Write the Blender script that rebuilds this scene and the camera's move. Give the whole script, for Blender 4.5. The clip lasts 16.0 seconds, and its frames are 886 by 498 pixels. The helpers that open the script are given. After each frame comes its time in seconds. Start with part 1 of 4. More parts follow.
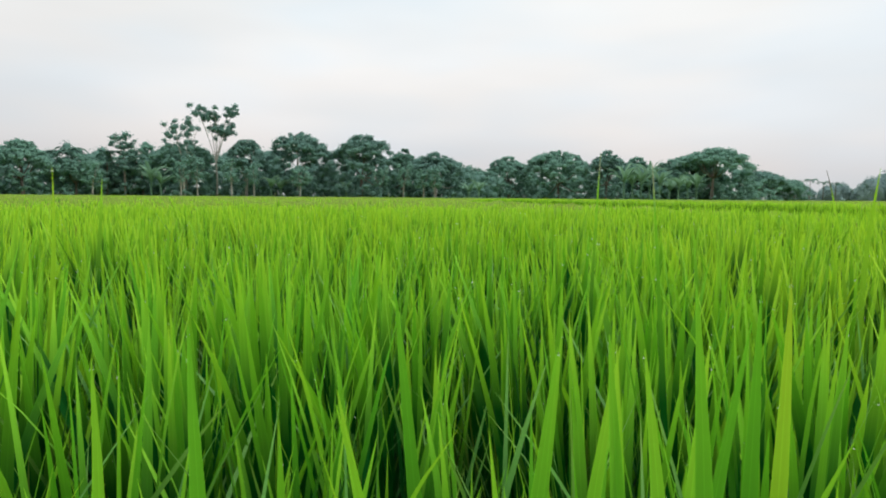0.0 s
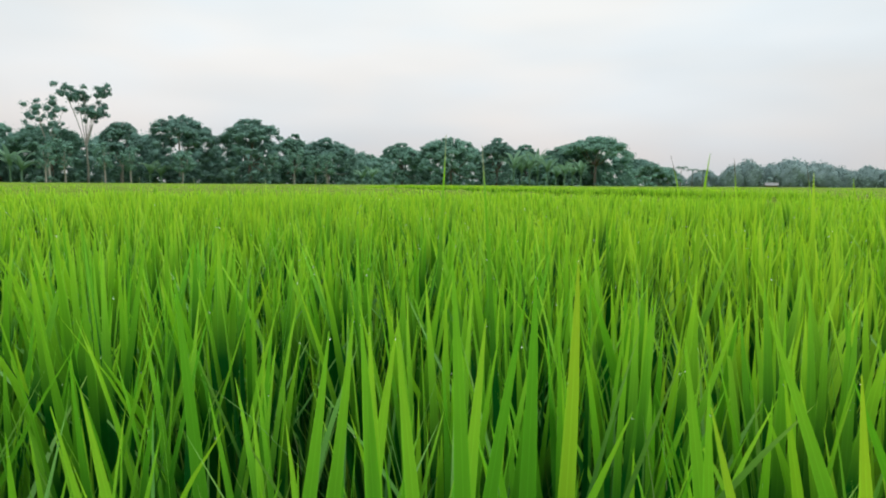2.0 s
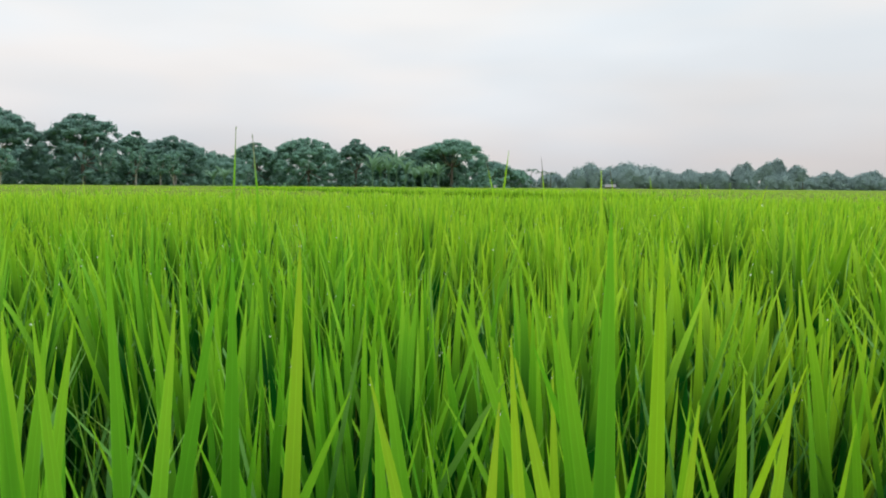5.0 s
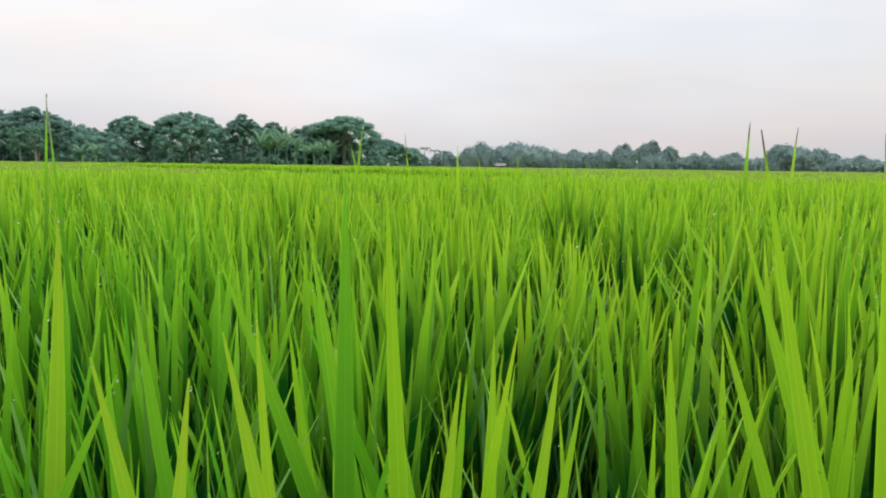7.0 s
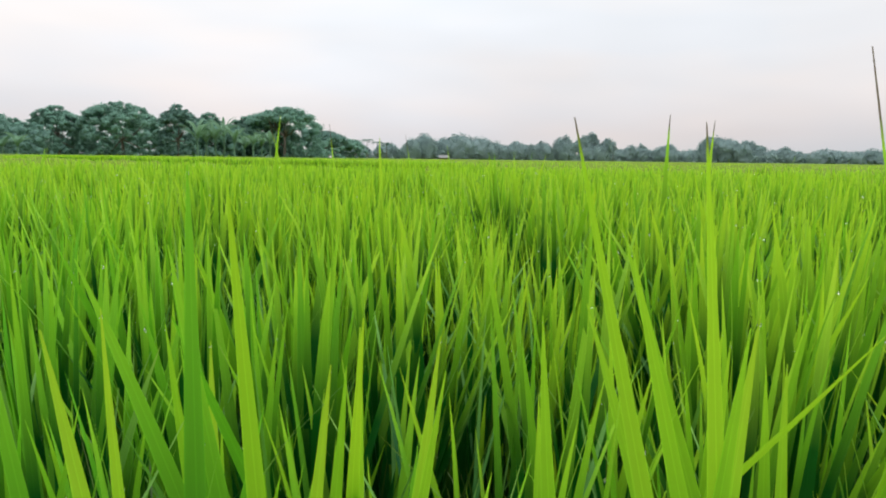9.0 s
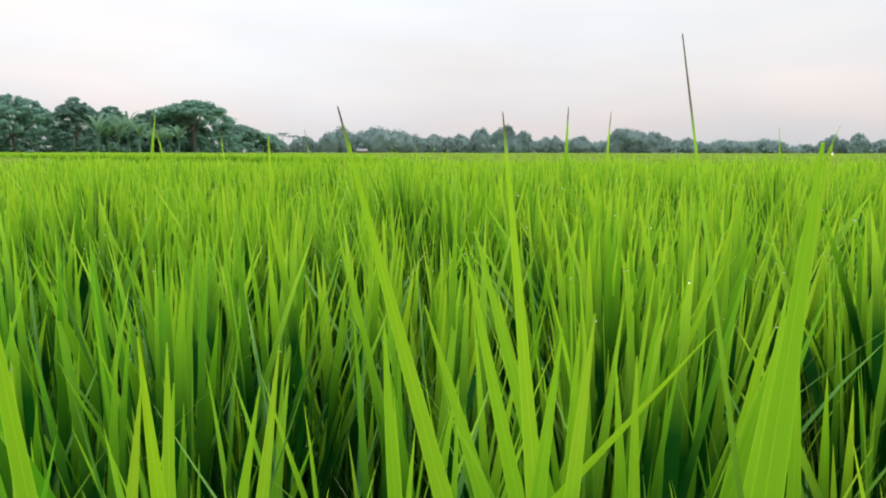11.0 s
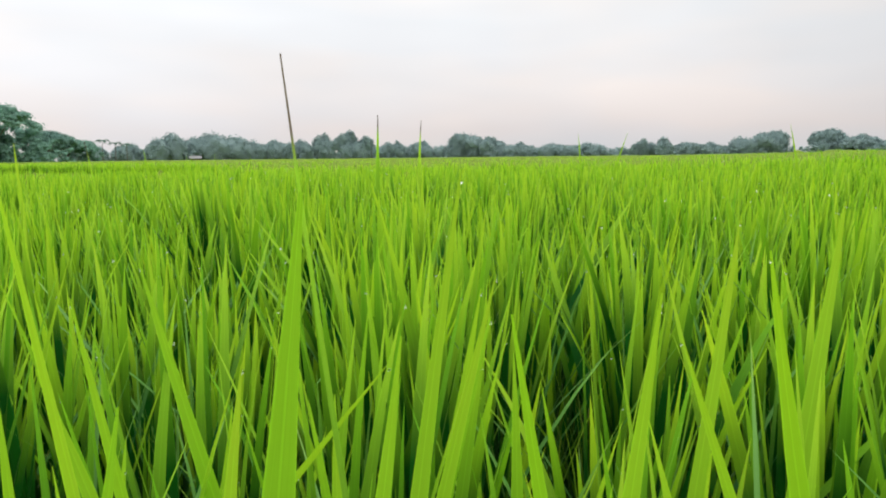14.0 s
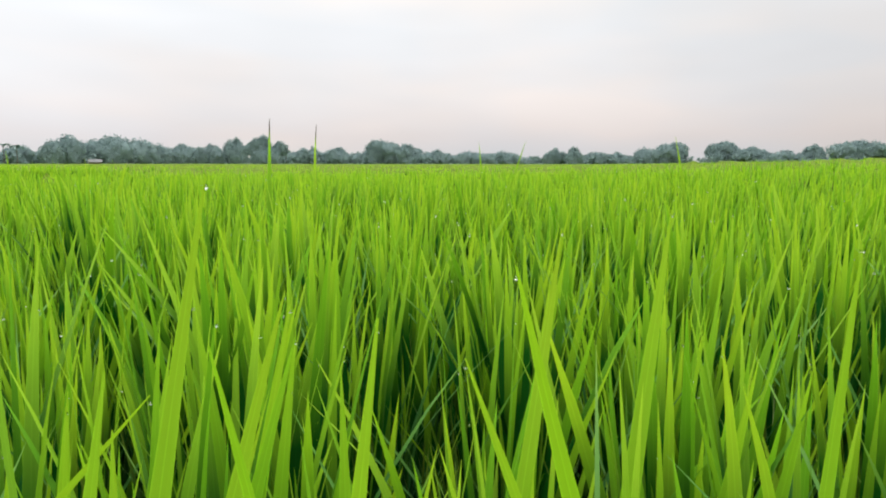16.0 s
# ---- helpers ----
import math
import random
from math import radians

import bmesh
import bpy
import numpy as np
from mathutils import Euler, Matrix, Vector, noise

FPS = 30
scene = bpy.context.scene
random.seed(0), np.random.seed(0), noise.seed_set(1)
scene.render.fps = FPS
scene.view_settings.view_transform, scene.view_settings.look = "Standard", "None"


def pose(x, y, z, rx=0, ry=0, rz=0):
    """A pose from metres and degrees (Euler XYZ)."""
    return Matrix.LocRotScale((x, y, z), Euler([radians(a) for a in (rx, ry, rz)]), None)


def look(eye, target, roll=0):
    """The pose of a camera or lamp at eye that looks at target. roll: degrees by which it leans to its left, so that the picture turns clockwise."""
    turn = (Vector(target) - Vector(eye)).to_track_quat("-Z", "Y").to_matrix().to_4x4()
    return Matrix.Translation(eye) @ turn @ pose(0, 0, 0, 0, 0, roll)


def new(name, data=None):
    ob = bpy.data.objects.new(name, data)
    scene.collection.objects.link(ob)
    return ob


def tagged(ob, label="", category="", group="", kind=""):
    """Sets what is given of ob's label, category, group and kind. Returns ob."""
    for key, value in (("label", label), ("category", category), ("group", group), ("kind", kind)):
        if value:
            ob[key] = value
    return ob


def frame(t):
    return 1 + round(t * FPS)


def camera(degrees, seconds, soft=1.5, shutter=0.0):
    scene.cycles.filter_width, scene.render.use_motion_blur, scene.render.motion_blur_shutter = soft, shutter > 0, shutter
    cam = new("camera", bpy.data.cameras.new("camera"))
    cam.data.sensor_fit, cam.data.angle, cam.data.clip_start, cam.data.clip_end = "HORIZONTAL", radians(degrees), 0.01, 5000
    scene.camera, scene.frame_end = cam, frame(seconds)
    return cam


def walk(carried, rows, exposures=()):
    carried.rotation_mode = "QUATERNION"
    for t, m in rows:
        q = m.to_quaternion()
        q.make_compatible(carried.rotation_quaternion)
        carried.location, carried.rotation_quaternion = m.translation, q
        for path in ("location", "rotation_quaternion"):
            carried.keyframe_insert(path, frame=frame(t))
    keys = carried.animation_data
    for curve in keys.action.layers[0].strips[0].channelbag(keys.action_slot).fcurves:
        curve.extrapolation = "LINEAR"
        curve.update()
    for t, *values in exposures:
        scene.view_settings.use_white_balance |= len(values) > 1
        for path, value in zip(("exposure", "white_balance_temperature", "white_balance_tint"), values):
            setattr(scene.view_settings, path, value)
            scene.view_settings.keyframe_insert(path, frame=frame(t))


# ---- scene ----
# A slow arc over a rice field, far trees all round.
cam = camera(69.45, 16.0, soft=2.0)
walk(cam, [
    (0.0, pose(0.039, 0.451, 0.964, 85.36, -0.47, -3.93)),
    (0.5, pose(0.056, 0.451, 0.963, 85.33, -0.54, -5.60)),
    (1.0, pose(0.079, 0.452, 0.961, 85.06, -0.79, -8.23)),
    (1.5, pose(0.091, 0.453, 0.961, 84.58, -0.83, -10.55)),
    (2.0, pose(0.114, 0.462, 0.958, 84.24, -0.40, -13.37)),
    (2.5, pose(0.123, 0.452, 0.959, 85.18, -0.37, -15.55)),
    (3.0, pose(0.140, 0.451, 0.957, 86.28, -1.34, -18.38)),
    (3.5, pose(0.152, 0.450, 0.951, 86.54, -1.57, -20.54)),
    (6.0, pose(0.242, 0.408, 0.946, 83.07, -0.08, -29.97)),
    (6.5, pose(0.258, 0.401, 0.945, 83.04, -0.33, -32.64)),
    (7.0, pose(0.273, 0.393, 0.943, 82.63, -0.77, -35.28)),
    (7.5, pose(0.275, 0.389, 0.942, 82.58, -0.81, -35.99)),
    (8.0, pose(0.283, 0.380, 0.940, 82.12, -1.26, -37.52)),
    (8.5, pose(0.295, 0.376, 0.942, 82.17, -0.61, -38.72)),
    (9.0, pose(0.310, 0.369, 0.942, 81.98, -0.71, -40.31)),
    (9.5, pose(0.326, 0.364, 0.942, 81.88, -0.83, -42.39)),
    (12.0, pose(0.388, 0.335, 0.946, 81.57, 0.16, -51.43)),
    (12.5, pose(0.403, 0.323, 0.949, 81.91, 0.12, -54.11)),
    (13.0, pose(0.422, 0.313, 0.950, 81.90, 0.48, -56.90)),
    (13.5, pose(0.439, 0.306, 0.951, 81.74, 0.40, -58.85)),
    (14.0, pose(0.456, 0.291, 0.954, 81.82, 0.61, -61.32)),
    (14.5, pose(0.470, 0.282, 0.955, 81.77, 0.95, -62.95)),
    (15.0, pose(0.490, 0.268, 0.948, 81.76, 0.22, -65.12)),
    (15.5, pose(0.501, 0.258, 0.947, 81.91, -0.08, -66.76)),
    (16.0, pose(0.514, 0.246, 0.952, 82.41, -0.05, -68.66)),
], exposures=[(0.0, -0.10, 6420, 5.5), (2.0, -0.12, 6400, 4.5), (3.7, -0.19, 6300, 2), (5.8, -0.08, 6500, 9), (7.0, -0.03, 6500, 9), (9.5, 0.03, 6500, 9), (12.0, 0.07, 6620, 9), (16.0, 0.07, 6650, 9)])

EYE = 0.95
rng = np.random.default_rng(7)
DROPS = []  # where dew hangs on the blades

# ---------------------------------------------------------------- sky and sun
SUN_AZ, SUN_EL = 90.0, 52.0


def build_sky():
    world = bpy.data.worlds.new("overcast_sky")
    scene.world = world
    world.use_nodes = True
    nt = world.node_tree
    nt.nodes.clear()
    N, L = nt.nodes.new, nt.links.new
    out, bg = N("ShaderNodeOutputWorld"), N("ShaderNodeBackground")
    tc, sep = N("ShaderNodeTexCoord"), N("ShaderNodeSeparateXYZ")
    L(tc.outputs["Generated"], sep.inputs[0])
    # cloud deck: pale pink at the skyline, white higher up, brightest overhead
    ramp = N("ShaderNodeValToRGB")
    e = ramp.color_ramp.elements
    e[0].position, e[0].color = 0.0, (0.72, 0.715, 0.73, 1)
    e[1].position, e[1].color = 1.0, (0.97, 1.0, 1.05, 1)
    for p, c in ((0.04, (0.795, 0.755, 0.762, 1)), (0.10, (0.893, 0.86, 0.863, 1)), (0.2, (0.98, 0.97, 0.98, 1)), (0.32, (1.0, 1.01, 1.02, 1))):
        s = e.new(p)
        s.color = c
    L(sep.outputs["Z"], ramp.inputs[0])
    mp = N("ShaderNodeMapping")
    mp.inputs["Scale"].default_value = (1.6, 1.6, 6.0)
    L(tc.outputs["Generated"], mp.inputs[0])
    nz = N("ShaderNodeTexNoise")
    nz.inputs["Scale"].default_value, nz.inputs["Detail"].default_value = 1.2, 3.0
    nz.inputs["Roughness"].default_value = 0.45
    L(mp.outputs[0], nz.inputs["Vector"])
    cl = N("ShaderNodeMapRange")
    cl.inputs["From Min"].default_value, cl.inputs["From Max"].default_value = 0.3, 0.7
    cl.inputs["To Min"].default_value, cl.inputs["To Max"].default_value = 0.92, 1.06
    L(nz.outputs["Fac"], cl.inputs["Value"])
    # an overcast deck is over twice as bright overhead as low down
    lift = N("ShaderNodeMapRange")
    lift.interpolation_type = "SMOOTHSTEP"
    lift.inputs["From Min"].default_value, lift.inputs["From Max"].default_value = 0.30, 0.85
    lift.inputs["To Min"].default_value, lift.inputs["To Max"].default_value = 1.0, 2.4
    L(sep.outputs["Z"], lift.inputs["Value"])
    # the deck greys towards one side
    side = N("ShaderNodeVectorMath")
    side.operation = "DOT_PRODUCT"
    side.inputs[1].default_value = (math.sin(radians(18)), math.cos(radians(18)), 0.0)
    L(tc.outputs["Generated"], side.inputs[0])
    grey = N("ShaderNodeMapRange")
    grey.inputs["From Min"].default_value, grey.inputs["From Max"].default_value = 0.1, 0.95
    grey.inputs["To Min"].default_value, grey.inputs["To Max"].default_value = 0.80, 1.035
    L(side.outputs["Value"], grey.inputs["Value"])
    half = N("ShaderNodeMath")
    half.operation = "MULTIPLY"
    L(cl.outputs[0], half.inputs[0])
    L(grey.outputs[0], half.inputs[1])
    mul = N("ShaderNodeMath")
    mul.operation = "MULTIPLY"
    L(half.outputs[0], mul.inputs[0])
    L(lift.outputs[0], mul.inputs[1])
    sky = N("ShaderNodeTexSky")
    sky.sky_type, sky.sun_disc = "NISHITA", False
    sky.sun_elevation, sky.sun_rotation = radians(SUN_EL), radians(SUN_AZ)
    sky.dust_density, sky.air_density = 4.0, 1.0
    dim = N("ShaderNodeMixRGB")
    dim.blend_type, dim.inputs[0].default_value = "MULTIPLY", 1.0
    dim.inputs[2].default_value = (0.1, 0.1, 0.1, 1)
    L(sky.outputs[0], dim.inputs[1])
    deck = N("ShaderNodeMixRGB")
    deck.blend_type, deck.inputs[0].default_value = "MULTIPLY", 1.0
    patch = N("ShaderNodeMixRGB")
    patch.inputs[1].default_value, patch.inputs[2].default_value = (0.945, 0.985, 1.03, 1), (1.03, 1.0, 0.99, 1)
    tint = N("ShaderNodeTexNoise")
    tint.inputs["Scale"].default_value, tint.inputs["Detail"].default_value = 1.6, 2.0
    L(mp.outputs[0], tint.inputs["Vector"])
    part_of = N("ShaderNodeMapRange")
    part_of.inputs["From Min"].default_value, part_of.inputs["From Max"].default_value = 0.35, 0.6
    L(tint.outputs["Fac"], part_of.inputs["Value"])
    L(part_of.outputs[0], patch.inputs[0])
    hue = N("ShaderNodeMixRGB")
    hue.blend_type, hue.inputs[0].default_value = "MULTIPLY", 1.0
    L(ramp.outputs[0], hue.inputs[1])
    L(patch.outputs[0], hue.inputs[2])
    L(hue.outputs[0], deck.inputs[1])
    L(mul.outputs[0], deck.inputs[2])
    mix = N("ShaderNodeMixRGB")
    mix.inputs[0].default_value = 0.03
    L(deck.outputs[0], mix.inputs[1])
    L(dim.outputs[0], mix.inputs[2])
    L(mix.outputs[0], bg.inputs["Color"])
    bg.inputs["Strength"].default_value = 1.0
    L(bg.outputs[0], out.inputs["Surface"])


build_sky()
sun_data = bpy.data.lights.new("sun", "SUN")
sun_data.energy, sun_data.angle, sun_data.color = 1.5, radians(40), (1.0, 0.95, 0.86)
sun = new("sun", sun_data)
_a, _e = radians(SUN_AZ), radians(SUN_EL)
sun.matrix_world = look((math.sin(_a) * math.cos(_e) * 50, math.cos(_a) * math.cos(_e) * 50, math.sin(_e) * 50), (0, 0, 0))


# ---------------------------------------------------------------- materials
def material(name):
    m = bpy.data.materials.new(name)
    m.use_nodes = True
    m.node_tree.nodes.clear()
    return m, m.node_tree.nodes.new, m.node_tree.links.new


def rice_leaf_material(name, dark, light, thin=0.42, tip=(0.34, 0.40, 0.03), dry=(0.80, 1.25), young=(3.7, 2.7, 1.3), rise=0.48, dim_tint=(0.64, 0.89, 0.87), gloss=0.11):
    """Thin translucent blade: streaked green, pale midrib, a little yellow at some tips; young sets how lit the tip is
    painted.
    """
    m, N, L = material(name)
    out = N("ShaderNodeOutputMaterial")
    uv = N("ShaderNodeUVMap")
    uv.uv_map = "uv"
    sep = N("ShaderNodeSeparateXYZ")
    L(uv.outputs[0], sep.inputs[0])
    geo, info = N("ShaderNodeNewGeometry"), N("ShaderNodeObjectInfo")
    add = N("ShaderNodeMath")
    add.operation = "ADD"
    L(geo.outputs["Random Per Island"], add.inputs[0])
    L(info.outputs["Random"], add.inputs[1])
    fr = N("ShaderNodeMath")
    fr.operation = "FRACT"
    L(add.outputs[0], fr.inputs[0])
    col = N("ShaderNodeMixRGB")
    col.inputs[1].default_value, col.inputs[2].default_value = (*dark, 1), (*light, 1)
    L(fr.outputs[0], col.inputs[0])
    # lengthwise veins
    mp = N("ShaderNodeMapping")
    mp.inputs["Scale"].default_value = (26.0, 1.3, 1.0)
    L(uv.outputs[0], mp.inputs[0])
    nz = N("ShaderNodeTexNoise")
    nz.inputs["Scale"].default_value, nz.inputs["Detail"].default_value = 1.0, 2.0
    L(mp.outputs[0], nz.inputs["Vector"])
    vein = N("ShaderNodeMapRange")
    vein.inputs["From Min"].default_value, vein.inputs["From Max"].default_value = 0.3, 0.7
    vein.inputs["To Min"].default_value, vein.inputs["To Max"].default_value = 0.93, 1.06
    L(nz.outputs["Fac"], vein.inputs["Value"])
    c2 = N("ShaderNodeMixRGB")
    c2.blend_type, c2.inputs[0].default_value = "MULTIPLY", 1.0
    L(col.outputs[0], c2.inputs[1])
    L(vein.outputs[0], c2.inputs[2])
    # greener sheath, with bright tips and shaded lower blade put into the colour
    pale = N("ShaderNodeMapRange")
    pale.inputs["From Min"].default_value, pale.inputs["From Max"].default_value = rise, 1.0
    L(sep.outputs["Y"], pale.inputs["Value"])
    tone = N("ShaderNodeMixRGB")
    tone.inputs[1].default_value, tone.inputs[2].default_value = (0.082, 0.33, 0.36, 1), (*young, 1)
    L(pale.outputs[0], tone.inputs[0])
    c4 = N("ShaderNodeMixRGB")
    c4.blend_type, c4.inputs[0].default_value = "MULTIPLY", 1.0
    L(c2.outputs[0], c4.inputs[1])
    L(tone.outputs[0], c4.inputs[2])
    # pale margins and midrib
    twice = N("ShaderNodeMath")
    twice.operation = "MULTIPLY_ADD"
    twice.inputs[1].default_value, twice.inputs[2].default_value = 2.0, -1.0
    L(sep.outputs["X"], twice.inputs[0])
    across = N("ShaderNodeMath")
    across.operation = "ABSOLUTE"
    L(twice.outputs[0], across.inputs[0])
    rib = N("ShaderNodeValToRGB")
    re = rib.color_ramp.elements
    re[0].position, re[0].color = 0.0, (0.86, 0.86, 0.86, 1)
    re[1].position, re[1].color = 1.0, (1.0, 1.0, 1.0, 1)
    for p, k in ((0.05, 0.84), (0.13, 0.75), (0.86, 0.78)):
        re.new(p).color = (k, k, k, 1)
    L(across.outputs[0], rib.inputs[0])
    c6 = N("ShaderNodeMixRGB")
    c6.blend_type, c6.inputs[0].default_value = "MULTIPLY", 1.0
    L(c4.outputs[0], c6.inputs[1])
    L(rib.outputs[0], c6.inputs[2])
    strong = N("ShaderNodeMixRGB")
    strong.blend_type, strong.inputs[0].default_value = "MULTIPLY", 1.0
    strong.inputs[2].default_value = (1.27, 1.29, 1.27, 1)
    L(c6.outputs[0], strong.inputs[1])
    # dimmer, greener light on one side of the near stand, put into the colour
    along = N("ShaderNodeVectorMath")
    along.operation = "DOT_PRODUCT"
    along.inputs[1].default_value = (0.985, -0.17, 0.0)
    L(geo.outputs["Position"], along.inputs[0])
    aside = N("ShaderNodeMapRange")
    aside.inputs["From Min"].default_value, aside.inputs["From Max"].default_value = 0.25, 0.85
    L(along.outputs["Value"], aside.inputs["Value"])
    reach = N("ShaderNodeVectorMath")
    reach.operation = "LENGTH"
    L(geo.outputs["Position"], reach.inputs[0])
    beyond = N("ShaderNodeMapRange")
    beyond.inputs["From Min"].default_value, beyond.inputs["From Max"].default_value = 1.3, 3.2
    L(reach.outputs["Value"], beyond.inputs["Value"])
    dim_mask = N("ShaderNodeMath")
    dim_mask.operation, dim_mask.use_clamp = "ADD", True
    L(aside.outputs[0], dim_mask.inputs[0])
    L(beyond.outputs[0], dim_mask.inputs[1])
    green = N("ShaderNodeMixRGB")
    green.inputs[1].default_value, green.inputs[2].default_value = (*dim_tint, 1), (1, 1, 1, 1)
    L(dim_mask.outputs[0], green.inputs[0])
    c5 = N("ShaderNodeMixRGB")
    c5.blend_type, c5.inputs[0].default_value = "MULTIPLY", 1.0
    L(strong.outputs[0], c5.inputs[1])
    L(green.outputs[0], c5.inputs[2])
    # yellowing tip on the older blades
    yl = N("ShaderNodeMapRange")
    yl.inputs["From Min"].default_value, yl.inputs["From Max"].default_value = dry[0], dry[1]
    L(sep.outputs["Y"], yl.inputs["Value"])
    aged_or_shaded = N("ShaderNodeMath")
    aged_or_shaded.operation = "MULTIPLY"
    L(yl.outputs[0], aged_or_shaded.inputs[0])
    L(fr.outputs[0], aged_or_shaded.inputs[1])
    c3 = N("ShaderNodeMixRGB")
    c3.inputs[2].default_value = (*tip, 1)
    L(yl.outputs[0] if dry[1] < 1 else aged_or_shaded.outputs[0], c3.inputs[0])
    L(c5.outputs[0], c3.inputs[1])
    bs = N("ShaderNodeBsdfPrincipled")
    bs.inputs["Roughness"].default_value = 0.45
    bs.inputs["Specular IOR Level"].default_value = gloss
    L(c3.outputs[0], bs.inputs["Base Color"])
    bump = N("ShaderNodeBump")
    bump.inputs["Strength"].default_value, bump.inputs["Distance"].default_value = 0.25, 0.0006
    L(nz.outputs["Fac"], bump.inputs["Height"])
    L(bump.outputs[0], bs.inputs["Normal"])
    tr = N("ShaderNodeBsdfTranslucent")
    warm = N("ShaderNodeMixRGB")
    warm.blend_type, warm.inputs[0].default_value = "MULTIPLY", 1.0
    warm.inputs[2].default_value = (1.28, 1.2, 0.6, 1)
    L(c3.outputs[0], warm.inputs[1])
    L(warm.outputs[0], tr.inputs[0])
    mx = N("ShaderNodeMixShader")
    mx.inputs[0].default_value = thin
    L(bs.outputs[0], mx.inputs[1])
    L(tr.outputs[0], mx.inputs[2])
    L(mx.outputs[0], out.inputs["Surface"])
    return m


def foliage_material(name, dark, light, thin=0.25, rough=0.75):
    m, N, L = material(name)
    out = N("ShaderNodeOutputMaterial")
    geo, info = N("ShaderNodeNewGeometry"), N("ShaderNodeObjectInfo")
    add = N("ShaderNodeMath")
    add.operation = "MULTIPLY_ADD"
    L(info.outputs["Random"], add.inputs[0])
    add.inputs[1].default_value = 0.35
    L(geo.outputs["Random Per Island"], add.inputs[2])
    half = N("ShaderNodeMath")
    half.operation = "MULTIPLY"
    half.inputs[1].default_value = 0.74
    L(add.outputs[0], half.inputs[0])
    tc, nz = N("ShaderNodeTexCoord"), N("ShaderNodeTexNoise")
    nz.inputs["Scale"].default_value = 0.5
    L(tc.outputs["Object"], nz.inputs["Vector"])
    av = N("ShaderNodeMath")
    av.operation = "MULTIPLY_ADD"
    L(nz.outputs["Fac"], av.inputs[0])
    av.inputs[1].default_value = 0.8
    sub = N("ShaderNodeMath")
    sub.operation = "SUBTRACT"
    sub.inputs[1].default_value = 0.4
    L(half.outputs[0], sub.inputs[0])
    L(sub.outputs[0], av.inputs[2])
    col = N("ShaderNodeMixRGB")
    col.inputs[1].default_value, col.inputs[2].default_value = (*dark, 1), (*light, 1)
    L(av.outputs[0], col.inputs[0])
    bs = N("ShaderNodeBsdfPrincipled")
    bs.inputs["Roughness"].default_value = rough
    bs.inputs["Specular IOR Level"].default_value = 0.04
    L(col.outputs[0], bs.inputs["Base Color"])
    tr = N("ShaderNodeBsdfTranslucent")
    L(col.outputs[0], tr.inputs[0])
    mx = N("ShaderNodeMixShader")
    mx.inputs[0].default_value = thin
    L(bs.outputs[0], mx.inputs[1])
    L(tr.outputs[0], mx.inputs[2])
    L(mx.outputs[0], out.inputs["Surface"])
    return m


def rough_material(name, dark, light, scale=4.0, rough=0.9, stretch=(1, 1, 1), bump=0.3, bump_depth=0.02):
    m, N, L = material(name)
    out, bs = N("ShaderNodeOutputMaterial"), N("ShaderNodeBsdfPrincipled")
    tc, mp = N("ShaderNodeTexCoord"), N("ShaderNodeMapping")
    mp.inputs["Scale"].default_value = stretch
    L(tc.outputs["Object"], mp.inputs[0])
    fine, broad = N("ShaderNodeTexNoise"), N("ShaderNodeTexNoise")
    fine.inputs["Scale"].default_value, fine.inputs["Detail"].default_value = scale, 6.0
    broad.inputs["Scale"].default_value = scale * 0.13
    L(mp.outputs[0], fine.inputs["Vector"])
    L(mp.outputs[0], broad.inputs["Vector"])
    mean = N("ShaderNodeMath")
    mean.operation = "MULTIPLY_ADD"
    L(fine.outputs["Fac"], mean.inputs[0])
    mean.inputs[1].default_value = 1.4
    off = N("ShaderNodeMath")
    off.operation = "MULTIPLY_ADD"
    L(broad.outputs["Fac"], off.inputs[0])
    off.inputs[1].default_value, off.inputs[2].default_value = 1.0, -0.7
    L(off.outputs[0], mean.inputs[2])
    col = N("ShaderNodeMixRGB")
    col.inputs[1].default_value, col.inputs[2].default_value = (*dark, 1), (*light, 1)
    L(mean.outputs[0], col.inputs[0])
    L(col.outputs[0], bs.inputs["Base Color"])
    bs.inputs["Roughness"].default_value = rough
    bs.inputs["Specular IOR Level"].default_value = 0.1 if rough > 0.6 else 0.4
    bp = N("ShaderNodeBump")
    bp.inputs["Strength"].default_value, bp.inputs["Distance"].default_value = bump, bump_depth
    L(fine.outputs["Fac"], bp.inputs["Height"])
    L(bp.outputs[0], bs.inputs["Normal"])
    L(bs.outputs[0], out.inputs["Surface"])
    return m


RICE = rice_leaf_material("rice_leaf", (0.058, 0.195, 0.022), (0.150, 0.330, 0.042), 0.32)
RICE_BRIGHT = rice_leaf_material("bright_rice_leaf", (0.078, 0.235, 0.022), (0.120, 0.290, 0.034), 0.42, young=(3.3, 2.35, 1.2), rise=0.0, dim_tint=(1, 1, 1))
# low leaves: the shade inside the stand is put into this darker green
RICE_LOW_SHADE = rice_leaf_material("shaded_rice_leaf", (0.016, 0.070, 0.016), (0.034, 0.115, 0.022), 0.18, young=(1.1, 1.1, 1.1))
RICE_BROWN_TIP = rice_leaf_material("brown_tipped_rice_leaf", (0.098, 0.262, 0.028), (0.158, 0.335, 0.044), 0.3, (0.10, 0.075, 0.055), (0.87, 0.94), rise=0.1, dim_tint=(1, 1, 1))
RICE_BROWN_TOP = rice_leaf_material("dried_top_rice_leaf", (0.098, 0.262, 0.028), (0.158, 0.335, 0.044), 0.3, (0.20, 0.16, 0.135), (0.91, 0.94))
